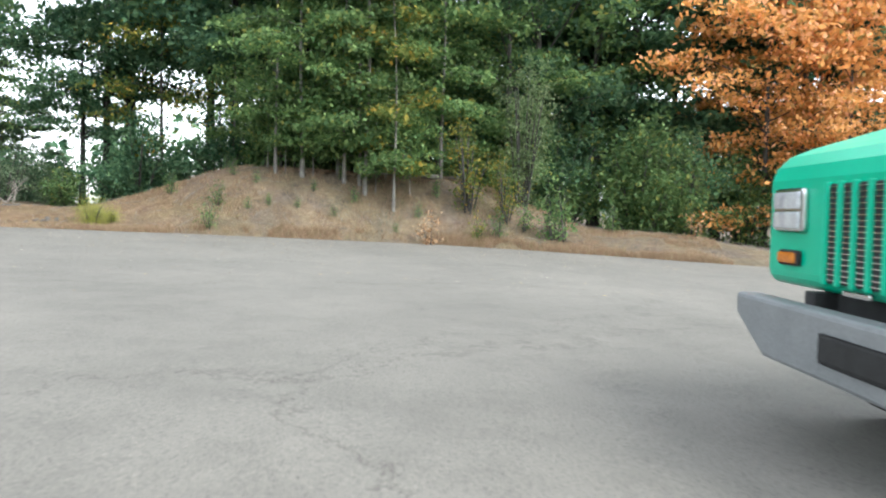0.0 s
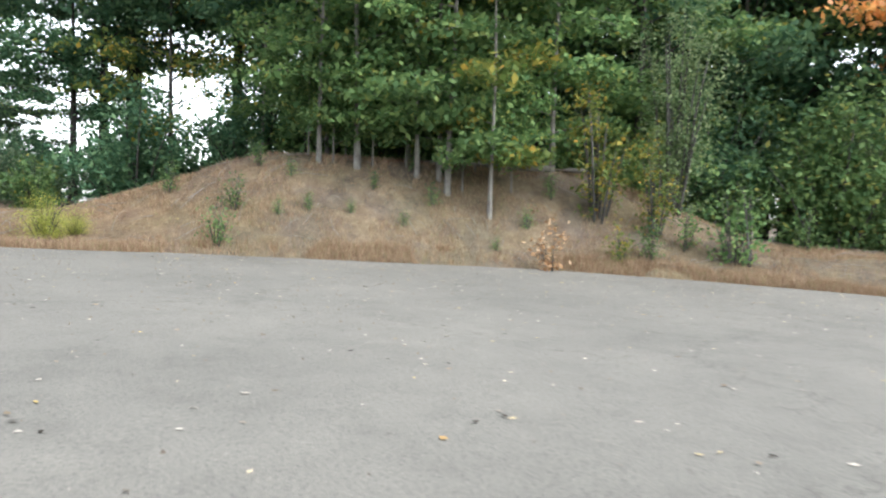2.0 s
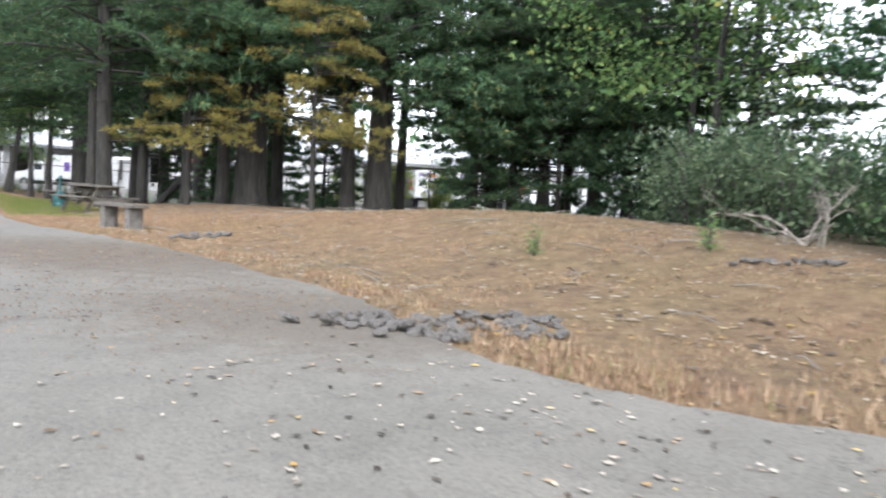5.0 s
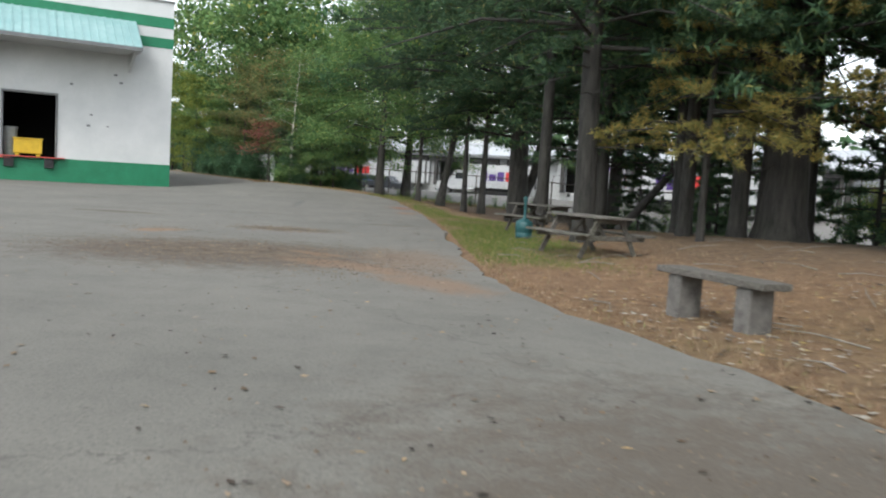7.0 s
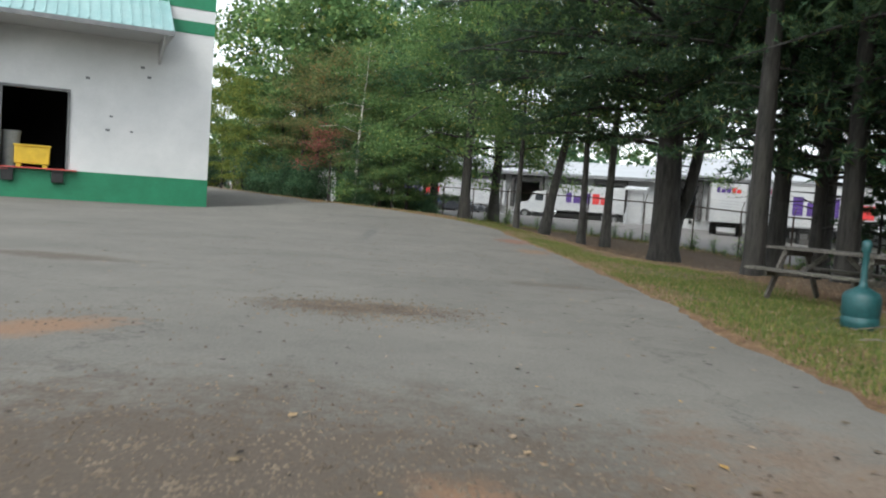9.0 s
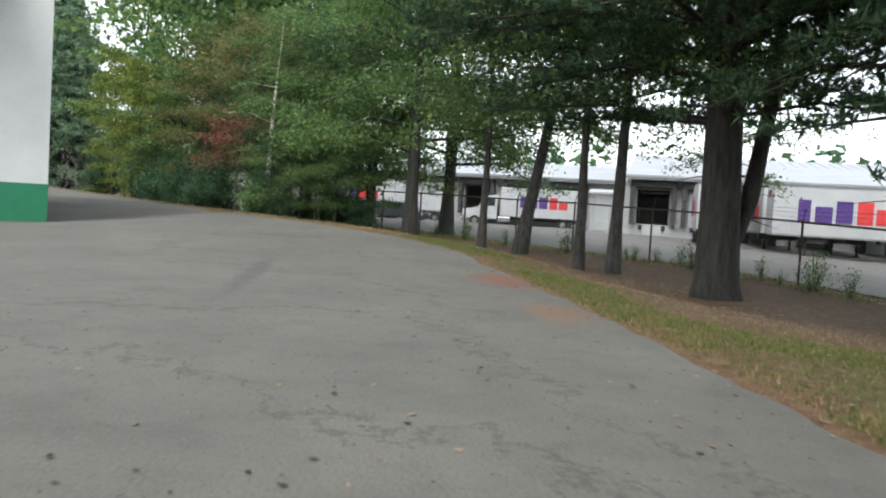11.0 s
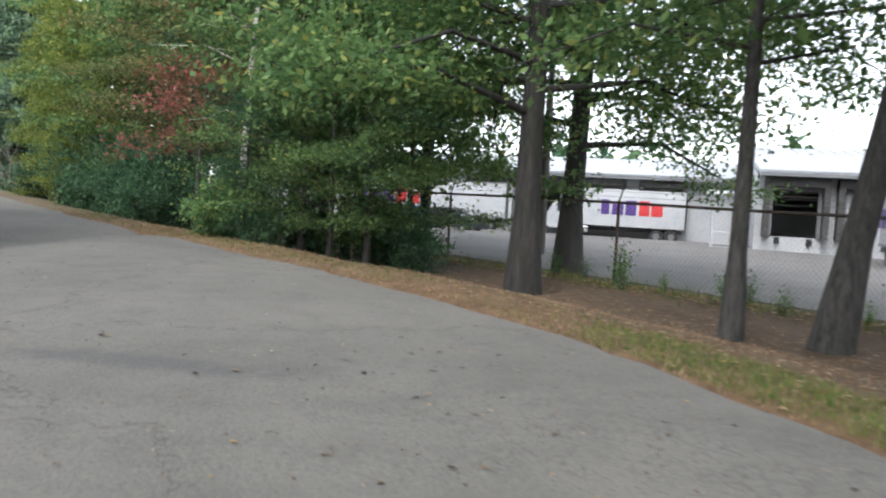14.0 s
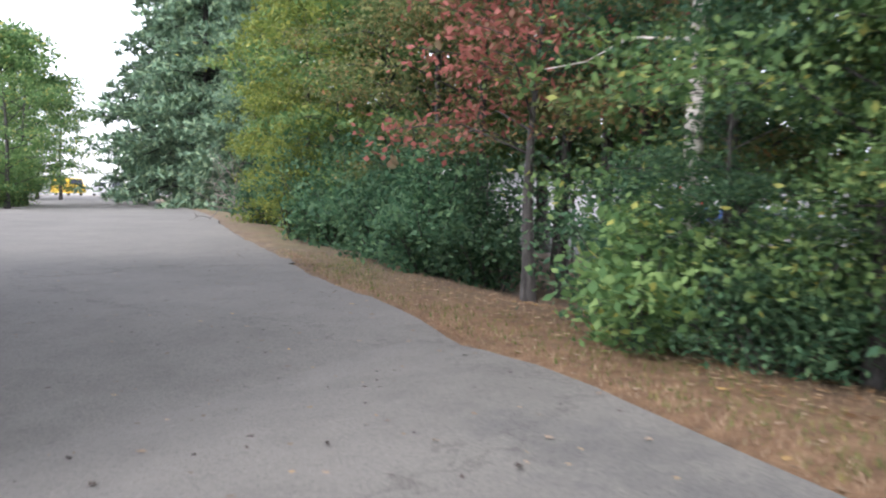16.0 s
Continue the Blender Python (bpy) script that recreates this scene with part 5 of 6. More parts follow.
# ---- the green truck beside the start ----
def green_truck():
    h = Vector((-0.182, 0.983, 0))
    root = thing("green_truck", -12.67, -25.23, float(pave(-12.67, -25.23)), math.degrees(math.atan2(h.y, h.x)) + 90, "bright green medium-duty truck with a grey steel bumper", "truck")
    # nose towards -y of its own frame
    W = 2.2
    nose = part("hood", extrude_profile([(0, 0.84), (0.0, 1.46), (0.03, 1.54), (0.1, 1.61), (0.22, 1.66), (1.7, 2.12), (1.7, 0.84)], -W / 2, W / 2), TRUCK_GREEN, root, "bright green rounded hood")
    nose.matrix_basis = Matrix(((0, 1, 0, 0), (1, 0, 0, 0), (0, 0, 1, 0), (0, 0, 0, 1)))
    bv = nose.modifiers.new("round", "BEVEL")
    bv.width, bv.segments, bv.limit_method = 0.09, 4, "ANGLE"
    part("cab", box((0, 2.7, 1.75), (2.35, 2.0, 2.1), bevel=0.12), TRUCK_GREEN, root)
    part("windscreen", box((0, 1.69, 2.25), (2.0, 0.04, 0.8), bevel=0.01), GLASS_DARK, root)
    part("cargo_body", box((0, 6.2, 2.2), (2.45, 4.9, 2.4), bevel=0.06), TRUCK_GREEN, root)
    part("chassis", box((0, 4.3, 0.75), (0.9, 8.4, 0.3)), BLACK, root)
    # grille: dark slots between green bars, each crossed by thin bright louvres
    g = part("grille", box((0.12, -0.004, 1.16), (0.74, 0.03, 0.52), bevel=0.01), BLACK, root, "black louvred grille")
    for k in range(6):
        part("bar", box((-0.25 + 0.148 * k, -0.02, 1.16), (0.042, 0.034, 0.54), bevel=0.008), TRUCK_GREEN, g)
    slat = None
    for k in range(18):
        if slat is None:
            slat = part("louvre", box((0.12, -0.018, 0.0), (0.73, 0.02, 0.006)), CHROME, g)
        else:
            o = new("louvre", slat.data)
            o.parent = g
            o.location.z = 0.92 + 0.0283 * k
    slat.location.z = 0.92
    for s in (-1, 1):
        x0 = 0.05 + s * 0.76
        hl = part("headlamp", box((x0, -0.015, 1.285), (0.4, 0.05, 0.25), bevel=0.03), CHROME, root, "chrome framed double headlamp")
        for z in (1.34, 1.228):
            part("lens", box((x0, -0.035, z), (0.34, 0.04, 0.1), bevel=0.018), LAMP_GLASS, hl)
        tl = part("turn_lamp", box((x0, -0.012, 1.01), (0.27, 0.035, 0.09), bevel=0.02), BLACK, root)
        part("lens", box((x0, -0.03, 1.01), (0.23, 0.03, 0.065), bevel=0.02), AMBER, tl, "amber turn lens")
        for wy in (0.95, 6.9):
            wheel(root, s * 0.98, wy, 0.46, 0.3)
        part("mirror", box((s * 1.35, 1.75, 2.2), (0.2, 0.08, 0.45), bevel=0.03), BLACK, root)
    part("badge", box((0.12, -0.03, 0.87), (0.26, 0.03, 0.03), bevel=0.008), CHROME, root)
    bp = part("bumper", extrude_profile([(-1.14, 0.77), (1.2, 0.77), (1.2, 0.64), (0.78, 0.43), (-0.7, 0.43), (-1.14, 0.64)], -0.16, 0.0), BUMPER, root, "grey painted steel bumper with cut corners")
    b2 = bp.modifiers.new("round", "BEVEL")
    b2.width, b2.segments = 0.025, 2
    part("step_hole", box((0.4, -0.162, 0.6), (0.74, 0.02, 0.15), bevel=0.02), BLACK, root)
    for x in (-0.4, 0.45):
        part("bumper_bracket", box((x, 0.12, 0.74), (0.12, 0.3, 0.2), bevel=0.01), BLACK, root)
    return root


green_truck()


# ---- trees and bushes ----
maple = broadleaf("maple_tree", 11, 11, 1.4, 3.4, 0.15, BARK_GREY, LEAF_GREEN, 9000, 0.2, label="green maple tree in full leaf", limbs=24)
maple_b = broadleaf("maple_tree", 12, 13, 2.0, 3.8, 0.18, BARK_GREY, LEAF_DARK, 5000, 0.23, label="tall dark green broad-leaved tree", limbs=26)
road_tree = broadleaf("roadside_tree", 19, 10, 0.7, 3.0, 0.14, BARK_GREY, LEAF_GREEN, 9000, 0.18, label="roadside tree leafy down to the ground", limbs=28, low=0.0)
slim = broadleaf("young_tree", 13, 11, 0.45, 1.7, 0.06, BARK_PALE, LEAF_GREEN, 6000, 0.175, label="slender young tree with a pale trunk", limbs=24, low=-0.3)
slim_b = broadleaf("young_tree", 14, 9, 0.4, 1.5, 0.05, BARK_PALE, LEAF_GREEN, 4800, 0.17, label="slender young tree with a pale trunk and bright leaves", limbs=20, low=-0.15)
sapling = broadleaf("sapling", 15, 7.4, 0.9, 1.2, 0.042, BARK_PALE, LEAF_YELLOW, 2600, 0.17, label="thin sapling with yellowing leaves on the bank", limbs=13, low=0.0)
orange = broadleaf("autumn_maple", 16, 10, 0.9, 3.4, 0.13, BARK_GREY, LEAF_ORANGE, 10000, 0.19, label="maple tree turned orange in autumn", limbs=28, low=0.05)
red = broadleaf("red_maple", 17, 4.1, 2.0, 2.5, 0.11, BARK_GREY, LEAF_RED, 2500, 0.12, label="small maple with red autumn leaves", limbs=14, low=0.05)
birch = broadleaf("birch_tree", 18, 12, 3.2, 2.6, 0.15, BARK_BIRCH, LEAF_GREEN, 6500, 0.14, lean=(0.05, 0.02), label="white-barked birch among the bushes", limbs=22, low=-0.3, fine=12)
hedge_g = shrub("green_bush", 21, 3.6, 1.9, LEAF_GREEN, 6200, 0.145, label="dense green roadside bush", stems=16)
hedge_d = shrub("dark_bush", 22, 3.2, 1.8, LEAF_DARK, 5200, 0.15, label="dense dark green bush", stems=16)
hedge_l = shrub("lime_bush", 23, 5.4, 1.6, LEAF_LIME, 9000, 0.12, label="tall yellow-green bush at the road's edge", stems=16)
under = shrub("undergrowth_bush", 24, 1.9, 1.4, LEAF_GREEN, 1500, 0.19, label="low green undergrowth bush", stems=12)
pine_a = pine("white_pine", 31, 19, 4.6, 5.2, 0.27, 8000, label="tall white pine with dark furrowed bark", nd=10, thin=0.017, long=0.14, fine=8.0)
pine_b = pine("white_pine", 32, 17, 2.9, 4.8, 0.2, 3400, label="white pine with low dark boughs", nd=6, thin=0.035, long=0.27, fine=8.5)
pine_d = pine("white_pine", 34, 20, 4.2, 10.0, 0.5, 25000, label="broad forked white pine with a massive dark trunk", nd=10, thin=0.021, long=0.16, sagging=0.14, fork=True, fine=10.5, skirt=5.9, even=0.75)
# needles of this pine are paled to look seen through haze
pine_far = pine("roadside_pine", 36, 20, 1.2, 7.2, 0.4, 7000, label="great pine hanging over the road, haze put into its needle colour", nd=4, thin=0.1, long=0.5, fine=30, mat=NEEDLES_HAZED)
pine_c = pine("white_pine", 33, 21, 4.8, 5.8, 0.58, 9000, label="massive old white pine with a thick trunk", nd=10, thin=0.017, long=0.14, fine=8.0)
pine_e = pine("white_pine", 37, 19, 7.0, 4.6, 0.26, 6000, label="white pine with a bare straight lower trunk", nd=9, thin=0.017, long=0.14, fine=10)


def put(ob, x, y, size=1.0, turn=None, dz=0.0, first=False, label="", group=""):
    rng = np.random.default_rng(int(abs(x * 131 + y * 977)) % 100000)
    t = rng.uniform(0, 6.28) if turn is None else turn
    z = ground_z(x, y) + dz
    if first:
        settle(ob, x, y, z, t, size)
        return tagged(ob, label, group=group)
    return plant(ob, x, y, z, t, size, label, group)


# the bank opposite the start
put(slim, 9.95, -14.0, 1.15, first=True)
put(slim_b, 9.72, -13.1, 1.1, first=True)
put(slim, 10.1, -16.2, 1.1)
put(slim_b, 10.5, -15.9, 1.2)
put(slim, 10.3, -15.4, 0.95)
put(slim, 12.0, -12.4, 0.95)
put(slim_b, 11.6, -14.8, 1.0)
put(slim_b, 12.6, -10.2, 0.95)
put(slim, 13.4, -16.8, 1.2)
put(slim, 12.4, -18.4, 1.1)
put(sapling, 9.88, -17.27, 1.2, first=True)
put(orange, 17.3, -30.6, 1.15, first=True)
put(orange, 15.6, -33.2, 0.95)
put(maple, 16.2, -11.2, 1.2, first=True)
put(maple_b, 18.0, -16.6, 1.2, first=True)
for x, y, s in ((17.4, -21.4, 1.14), (21.6, -25.6, 1.32), (24.6, -18.4, 1.32), (21.0, -32.8, 1.32)):
    put(maple_b, x, y, s)
for x, y, s in ((15.1, -20.5, 0.96), (19.8, -23.8, 1.08), (16.3, -17.6, 1.08)):
    put(maple, x, y, s)
put(hedge_d, 16.1, -22.4, 1.2, first=True)
put(hedge_g, 14.4, -25.6, 1.2, first=True)
for x, y, s in ((18.6, -14.8, 1.56), (19.8, -11.8, 1.56), (17.4, -12.1, 1.44), (20.4, -17.2, 1.56), (16.7, -27.2, 1.2), (16.8, -19.1, 1.2), (13.2, -9.5, 1.08), (12.2, -6.4, 1.08), (14.9, -4.9, 1.2), (16.2, 0.2, 0.8), (17.5, -2.8, 1.0), (18.6, 3.2, 0.8), (14.8, 2.3, 0.7), (16.8, 4.9, 0.8), (19.0, 9.6, 1.1), (21.0, 11.0, 1.2), (23.0, 7.5, 0.9)):
    put(hedge_d, x, y, s)
for x, y, s in ((15.5, -20.5, 1.08), (17.3, -29.9, 1.08), (14.4, -11.2, 0.96)):
    put(hedge_g, x, y, s)
put(under, 14.6, -23.0, 0.85, first=True)
for x, y, s in ((12.5, -11.6, 1.08), (12.7, -13.1, 1.08), (13.7, -14.5, 1.08), (12.0, -13.8, 0.72), (14.4, -18.8, 0.72), (14.3, -20.8, 0.84), (14.8, -25.3, 0.84), (15.1, -27.5, 0.84), (10.8, -4.2, 0.72)):
    put(under, x, y, s)
pale_shrub = shrub("pale_green_shrub", 29, 5.2, 1.1, LEAF_PALE, 5200, 0.09, label="tall pale green shrub with narrow leaves on the bank", stems=13)
put(pale_shrub, 12.2, -21.4, 1.05, first=True)
put(pale_shrub, 16.0, -27.6, 0.8)
put(pale_shrub, 15.2, -26.4, 0.75)
oak = broadleaf("oak_tree", 45, 14, 4.4, 4.3, 0.24, BARK_PINE, LEAF_DARK, 9500, 0.24, label="tall oak with a dark straight trunk behind the bank", limbs=22, low=-0.25, fine=9)
for k, (x, y, s) in enumerate(((15.1, -9.1, 1.0), (18.0, -6.6, 1.05), (16.1, -3.7, 1.35), (14.4, -12.4, 0.95), (15.6, -2.9, 0.85), (15.2, -2.0, 0.6), (20.0, -10.5, 1.1), (17.4, -13.6, 1.05), (22.5, -14.5, 1.1))):
    put(oak, x, y, s, first=k == 0)
bright_maple = broadleaf("bright_maple", 46, 9, 3.0, 4.4, 0.13, BARK_PINE, LEAF_GREEN, 5600, 0.18, label="maple with level sprays of bright green leaves", limbs=18, low=-0.3, fine=9)
put(bright_maple, 14.4, 3.6, 1.0, first=True)
put(bright_maple, 17.4, 7.6, 1.0)
golden = broadleaf("golden_tree", 47, 9, 2.4, 2.8, 0.1, BARK_GREY, LEAF_YELLOW, 4500, 0.19, label="tree with leaves turning yellow on the bank", limbs=16, low=-0.2, fine=9)
put(golden, 14.2, -6.3, 1.0, first=True)
low_sapling = broadleaf("low_sapling", 48, 3.2, 0.3, 1.2, 0.025, BARK_PALE, LEAF_GREEN, 2400, 0.15, label="leafy young sapling at the top of the bank", limbs=11, low=0.0)
for k, (x, y, q) in enumerate(((10.2, -14.3, 1.0), (9.9, -13.4, 0.85), (10.5, -12.5, 1.0), (10.7, -15.0, 1.1), (10.4, -16.5, 0.9), (11.3, -13.2, 1.2), (11.4, -16.6, 1.1), (10.9, -17.6, 0.9))):
    put(low_sapling, x, y, q, first=k == 0)
spreading = shrub("spreading_bush", 49, 2.2, 1.5, LEAF_SAGE, 2600, 0.115, label="broad grey-green bush behind the dead brush", stems=18)
for k, (x, y, q) in enumerate(((10.6, 0.5, 0.85), (11.6, -0.9, 1.15), (12.9, -2.4, 0.8), (12.4, 1.4, 1.1))):
    put(spreading, x, y, q, first=k == 0)
# dense woods behind the bank
woods = broadleaf("woodland_tree", 44, 15, 0.8, 4.6, 0.2, BARK_PINE, LEAF_DARK, 6500, 0.4, label="dark dense woodland tree behind the bank", limbs=30, low=0.0, fine=12)
for k, (x, y, s) in enumerate(((22, -20, 0.95), (23, -25, 1.0), (22.5, -29.5, 0.95), (22, -34, 1.0), (21, -39, 1.0), (27, -17, 1.05), (28, -22, 1.1), (28.5, -28, 1.1), (28, -34, 1.1), (27, -40, 1.1), (19, -45, 1.0), (33, -24, 1.2), (34, -31, 1.2), (33, -38, 1.2))):
    put(woods, x, y, s, first=k == 0)
# the pines behind the verge
put(pine_a, 1.98, 17.4, 0.95, first=True)
put(pine_b, 6.0, 18.6, 1.1, first=True)
put(pine_c, 6.98, 18.4, 1.0, first=True)
put(pine_c, 11.1, 16.4, 0.85)
for x, y, s in ((10.0, 16.6, 1.0), (6.4, 24.2, 1.0), (16.3, 13.4, 0.9), (17.8, 12.4, 1.0)):
    put(pine_a, x, y, s)
for x, y, s in ((14.0, 14.6, 1.0), (14.7, 14.3, 0.8), (15.3, 14.0, 0.9), (18.5, 15.0, 1.1), (20.7, 14.0, 1.0), (23, 10, 1.1)):
    put(pine_b, x, y, s)
put(pine_d, 2.95, 37.7, 1.0, turn=0.2, first=True)
for x, y, q in ((7.8, 27.8, 1.0), (5.0, 30.2, 0.9)):
    put(pine_b, x, y, q)

young_pine = pine("young_pine", 38, 9, 0.5, 2.6, 0.1, 3000, False, NEEDLES, "young dark pine with boughs down to the ground", nd=7, thin=0.03, long=0.24, fine=12)
for k, (x, y, s) in enumerate(((14.4, 14.2, 0.9), (16.2, 12.4, 1.0), (17.4, 10.0, 0.9), (20.5, 10.5, 1.0), (13.6, 13.6, 0.6), (9.4, 22.6, 0.55), (8.4, 27.2, 0.6), (6.9, 30.8, 0.5), (10.4, 20.2, 0.7), (6.6, 21.6, 0.4))):
    put(young_pine, x, y, s, first=k == 0)
put(pine_e, 2.5, 27.3, 0.9, first=True)
put(pine_e, 4.6, 27.5, 0.95)
for x, y, q in ((4.8, 18.9, 0.7), (7.6, 25.4, 0.9), (9.7, 25.0, 1.0), (8.6, 20.5, 0.9), (13.2, 19.0, 0.8)):
    put(pine_e, x, y, q)
put(pine_a, 5.0, 33.0, 1.0)
put(pine_a, 6.5, 33.5, 1.1)
# the trees along the verge by the fence
row_a = broadleaf("verge_tree", 41, 13, 2.7, 4.2, 0.27, BARK_PINE, LEAF_GREEN, 44000, 0.125, label="tall tree with a dark trunk on the verge", limbs=38, low=-0.42, fine=13)
row_b = broadleaf("verge_tree", 42, 11, 3.4, 3.5, 0.14, BARK_GREY, LEAF_GREEN, 15000, 0.13, label="slim verge tree with a grey trunk", limbs=26, low=-0.45, fine=12)
row_l = broadleaf("leaning_tree", 43, 13, 4.2, 3.2, 0.23, BARK_GREY, LEAF_GREEN, 12000, 0.13, lean=(0.16, 0.0), label="leaning tree with a grey trunk on the verge", limbs=22, low=-0.3, fine=12)
put(row_a, -4.26, 50.9, 1.05, first=True)
put(row_a, -2.68, 56.0, 1.15)
put(row_b, -1.8, 46.7, 1.0, first=True)
put(row_l, -0.55, 46.5, 1.0, turn=0.0, first=True)
put(row_l, 4.4, 42.5, 0.7, turn=0.3)
put(row_b, 0.65, 42.3, 1.1)
put(row_b, 1.55, 41.9, 1.3)

# bushes and trees along the road past the fence
near_tree = broadleaf("roadside_tree", 25, 10, 0.6, 3.0, 0.12, BARK_GREY, LEAF_GREEN, 15500, 0.115, label="roadside tree with fine green leaves to the ground", limbs=30, low=0.0, fine=6.5)
# darker leaves here stand in for the shade on the hedge
near_shaded = broadleaf("roadside_tree", 26, 10.5, 0.6, 3.1, 0.13, BARK_GREY, LEAF_DARK, 14000, 0.12, label="roadside tree leafy to the ground, shade put into its darker leaves", limbs=30, low=0.0, fine=6.5)
near_olive = broadleaf("olive_tree", 27, 11.5, 2.2, 3.0, 0.12, BARK_GREY, LEAF_OLIVE, 13000, 0.115, label="tall olive-green tree with some brown leaves", limbs=26, low=0.0, fine=8.0)
put(near_shaded, -8.2, 55.6, 0.85, first=True)
put(near_tree, -7.5, 53.6, 0.62, first=True)
put(near_tree, -9.0, 53.8, 0.66)
put(near_tree, -8.3, 53.4, 0.5)
put(near_tree, -6.7, 55.0, 0.7)
put(near_olive, -9.9, 57.2, 0.8, first=True)
put(near_olive, -12.4, 60.6, 0.85)
put(near_olive, -15.6, 64.0, 0.85)
put(near_shaded, -11.0, 58.6, 0.75)
for x, y, q in ((-6.4, 58.4, 0.95), (-9.6, 61.2, 1.05), (-13.0, 65.2, 1.1), (-17.4, 70.4, 1.1)):
    put(maple, x, y, q)
for x, y, q in ((-9.0, 65.0, 1.1), (-14.5, 73.0, 1.2)):
    put(maple_b, x, y, q)
for x, y, q in ((-16.5, 70.0, 1.45), (-21.0, 77.0, 1.5), (-11.5, 66.5, 1.35), (-25.5, 83.0, 1.5), (-6.5, 64.5, 1.2)):
    put(maple, x, y, q)
put(road_tree, -17.6, 66.4, 0.8, first=True)
put(road_tree, -20.6, 71.0, 0.85)
put(hedge_g, -10.8, 54.2, 0.42)
# dark bushes whose leaf colour stands for shade low in the hedge
for x, y, q in ((-9.8, 53.4, 0.42), (-6.4, 53.8, 0.45)):
    put(hedge_d, x, y, q)
for x, y, q in ((-10.9, 55.4, 0.6), (-8.8, 54.6, 0.6), (-7.2, 54.8, 0.55), (-14.7, 60.3, 0.75), (-13.6, 60.0, 0.7), (-16.3, 62.6, 0.8), (-15.2, 61.8, 0.85), (-18.0, 64.8, 0.85)):
    put(hedge_d, x, y, q)
put(birch, -10.5, 54.25, 0.75, turn=0.6, first=True)
# small dark-leaved tree added for the shade under the crowns
put(near_shaded, -10.2, 53.6, 0.3)
put(under, -10.9, 53.6, 0.6)
put(red, -12.55, 57.9, 1.0, first=True)
high_olive = broadleaf("olive_tree", 28, 12, 4.2, 3.4, 0.15, BARK_GREY, LEAF_OLIVE, 11000, 0.13, label="tall olive-green tree with a bare grey trunk", limbs=24, low=0.0, fine=9)
put(high_olive, -11.6, 59.2, 0.75, first=True)
put(high_olive, -8.0, 57.0, 0.75)
put(high_olive, -14.2, 62.2, 0.75)
lime_tree = broadleaf("lime_green_tree", 20, 12.5, 0.5, 2.4, 0.12, BARK_GREY, LEAF_LIME, 9000, 0.17, label="tall yellow-green tree leafy to the ground", limbs=30, low=0.0)
put(lime_tree, -20.4, 67.6, 0.62, first=True)
for x, y, q in ((-22.0, 70.0, 0.66), (-24.0, 73.4, 0.75), (-19.0, 66.4, 0.5)):
    put(lime_tree, x, y, q)
put(hedge_l, -20.0, 66.0, 0.6, first=True)
put(hedge_d, -18.9, 65.6, 0.85)
put(hedge_d, -25.0, 74.4, 0.9)
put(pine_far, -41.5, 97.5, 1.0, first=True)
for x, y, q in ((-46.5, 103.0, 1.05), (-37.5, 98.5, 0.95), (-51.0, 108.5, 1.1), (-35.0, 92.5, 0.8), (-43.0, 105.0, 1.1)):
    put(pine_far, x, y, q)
# woods across the road, beyond the dock building
for x, y, q in ((-46.6, 83.4, 0.9), (-52.6, 91.2, 1.2), (-49.0, 87.5, 1.0), (-68.0, 108.0, 1.3), (-74.0, 110.0, 1.4)):
    put(hedge_g, x, y, q)
for x, y, q in ((-66, 112, 1.0), (-74, 118, 1.1), (-82, 122, 1.0), (-90, 118, 1.2), (-72, 106, 1.0), (-82, 108, 1.1), (-69, 109, 0.9), (-78, 113, 1.0), (-46, 84, 0.9), (-52, 92, 1.0)):
    put(road_tree, x, y, q * 1.1)


# ---- weeds, brush and stones on the verge ----
gold = shrub("feathery_bush", 51, 1.0, 0.58, LEAF_GOLD, 8500, 0.027, label="feathery yellow-green bush on the dry verge", stems=26)
put(gold, 5.35, -9.0, 0.92, first=True)
put(gold, 5.95, -9.3, 0.5)
brown_sprig = shrub("brown_sapling", 52, 1.0, 0.32, LEAF_BROWN, 150, 0.1, label="small sapling with dry peach-brown leaves", stems=4)
put(brown_sprig, 8.3, -18.9, 1.0, first=True)
put(brown_sprig, 12.0, -27.3, 0.8)
yellow_sprig = shrub("yellow_sapling", 53, 1.0, 0.25, LEAF_YELLOW, 160, 0.1, label="small sapling with yellow leaves", stems=4)
put(yellow_sprig, 9.3, -20.3, 1.0, first=True)
weed = shrub("green_weed", 54, 1.2, 0.42, LEAF_GREEN, 300, 0.085, label="spindly green weed on the bank", stems=6)
put(weed, 6.25, -12.3, 0.85, first=True)
for x, y, q in ((7.6, -12.0, 0.7), (9.95, -22.7, 1.5), (10.1, -23.1, 1.7), (8.9, -12.8, 0.4), (10.4, -15.2, 0.5), (8.2, -10.0, 0.7), (8.1, -13.6, 0.4), (10.3, -21.6, 1.0), (9.6, -20.9, 0.8), (12.6, -24.6, 0.9), (8.6, -15.6, 0.35), (8.9, -17.6, 0.3), (9.3, -14.6, 0.45), (8.4, -14.4, 0.3), (9.5, -16.0, 0.5), (7.7, -13.0, 0.35), (9.9, -18.2, 0.5), (10.6, -13.8, 0.6), (9.2, -11.8, 0.5), (10.4, -11.0, 0.5), (6.9, -3.4, 0.45), (5.2, -2.0, 0.35), (11.0, -18.6, 0.6)):
    put(weed, x, y, q)
vine = shrub("yellowing_shrub", 55, 3.4, 0.7, LEAF_YELLOW, 1300, 0.105, label="tall shrub hung with yellowing heart-shaped leaves", stems=9)
put(vine, 10.7, -19.7, 1.15, first=True)
put(vine, 10.6, -21.0, 0.8)
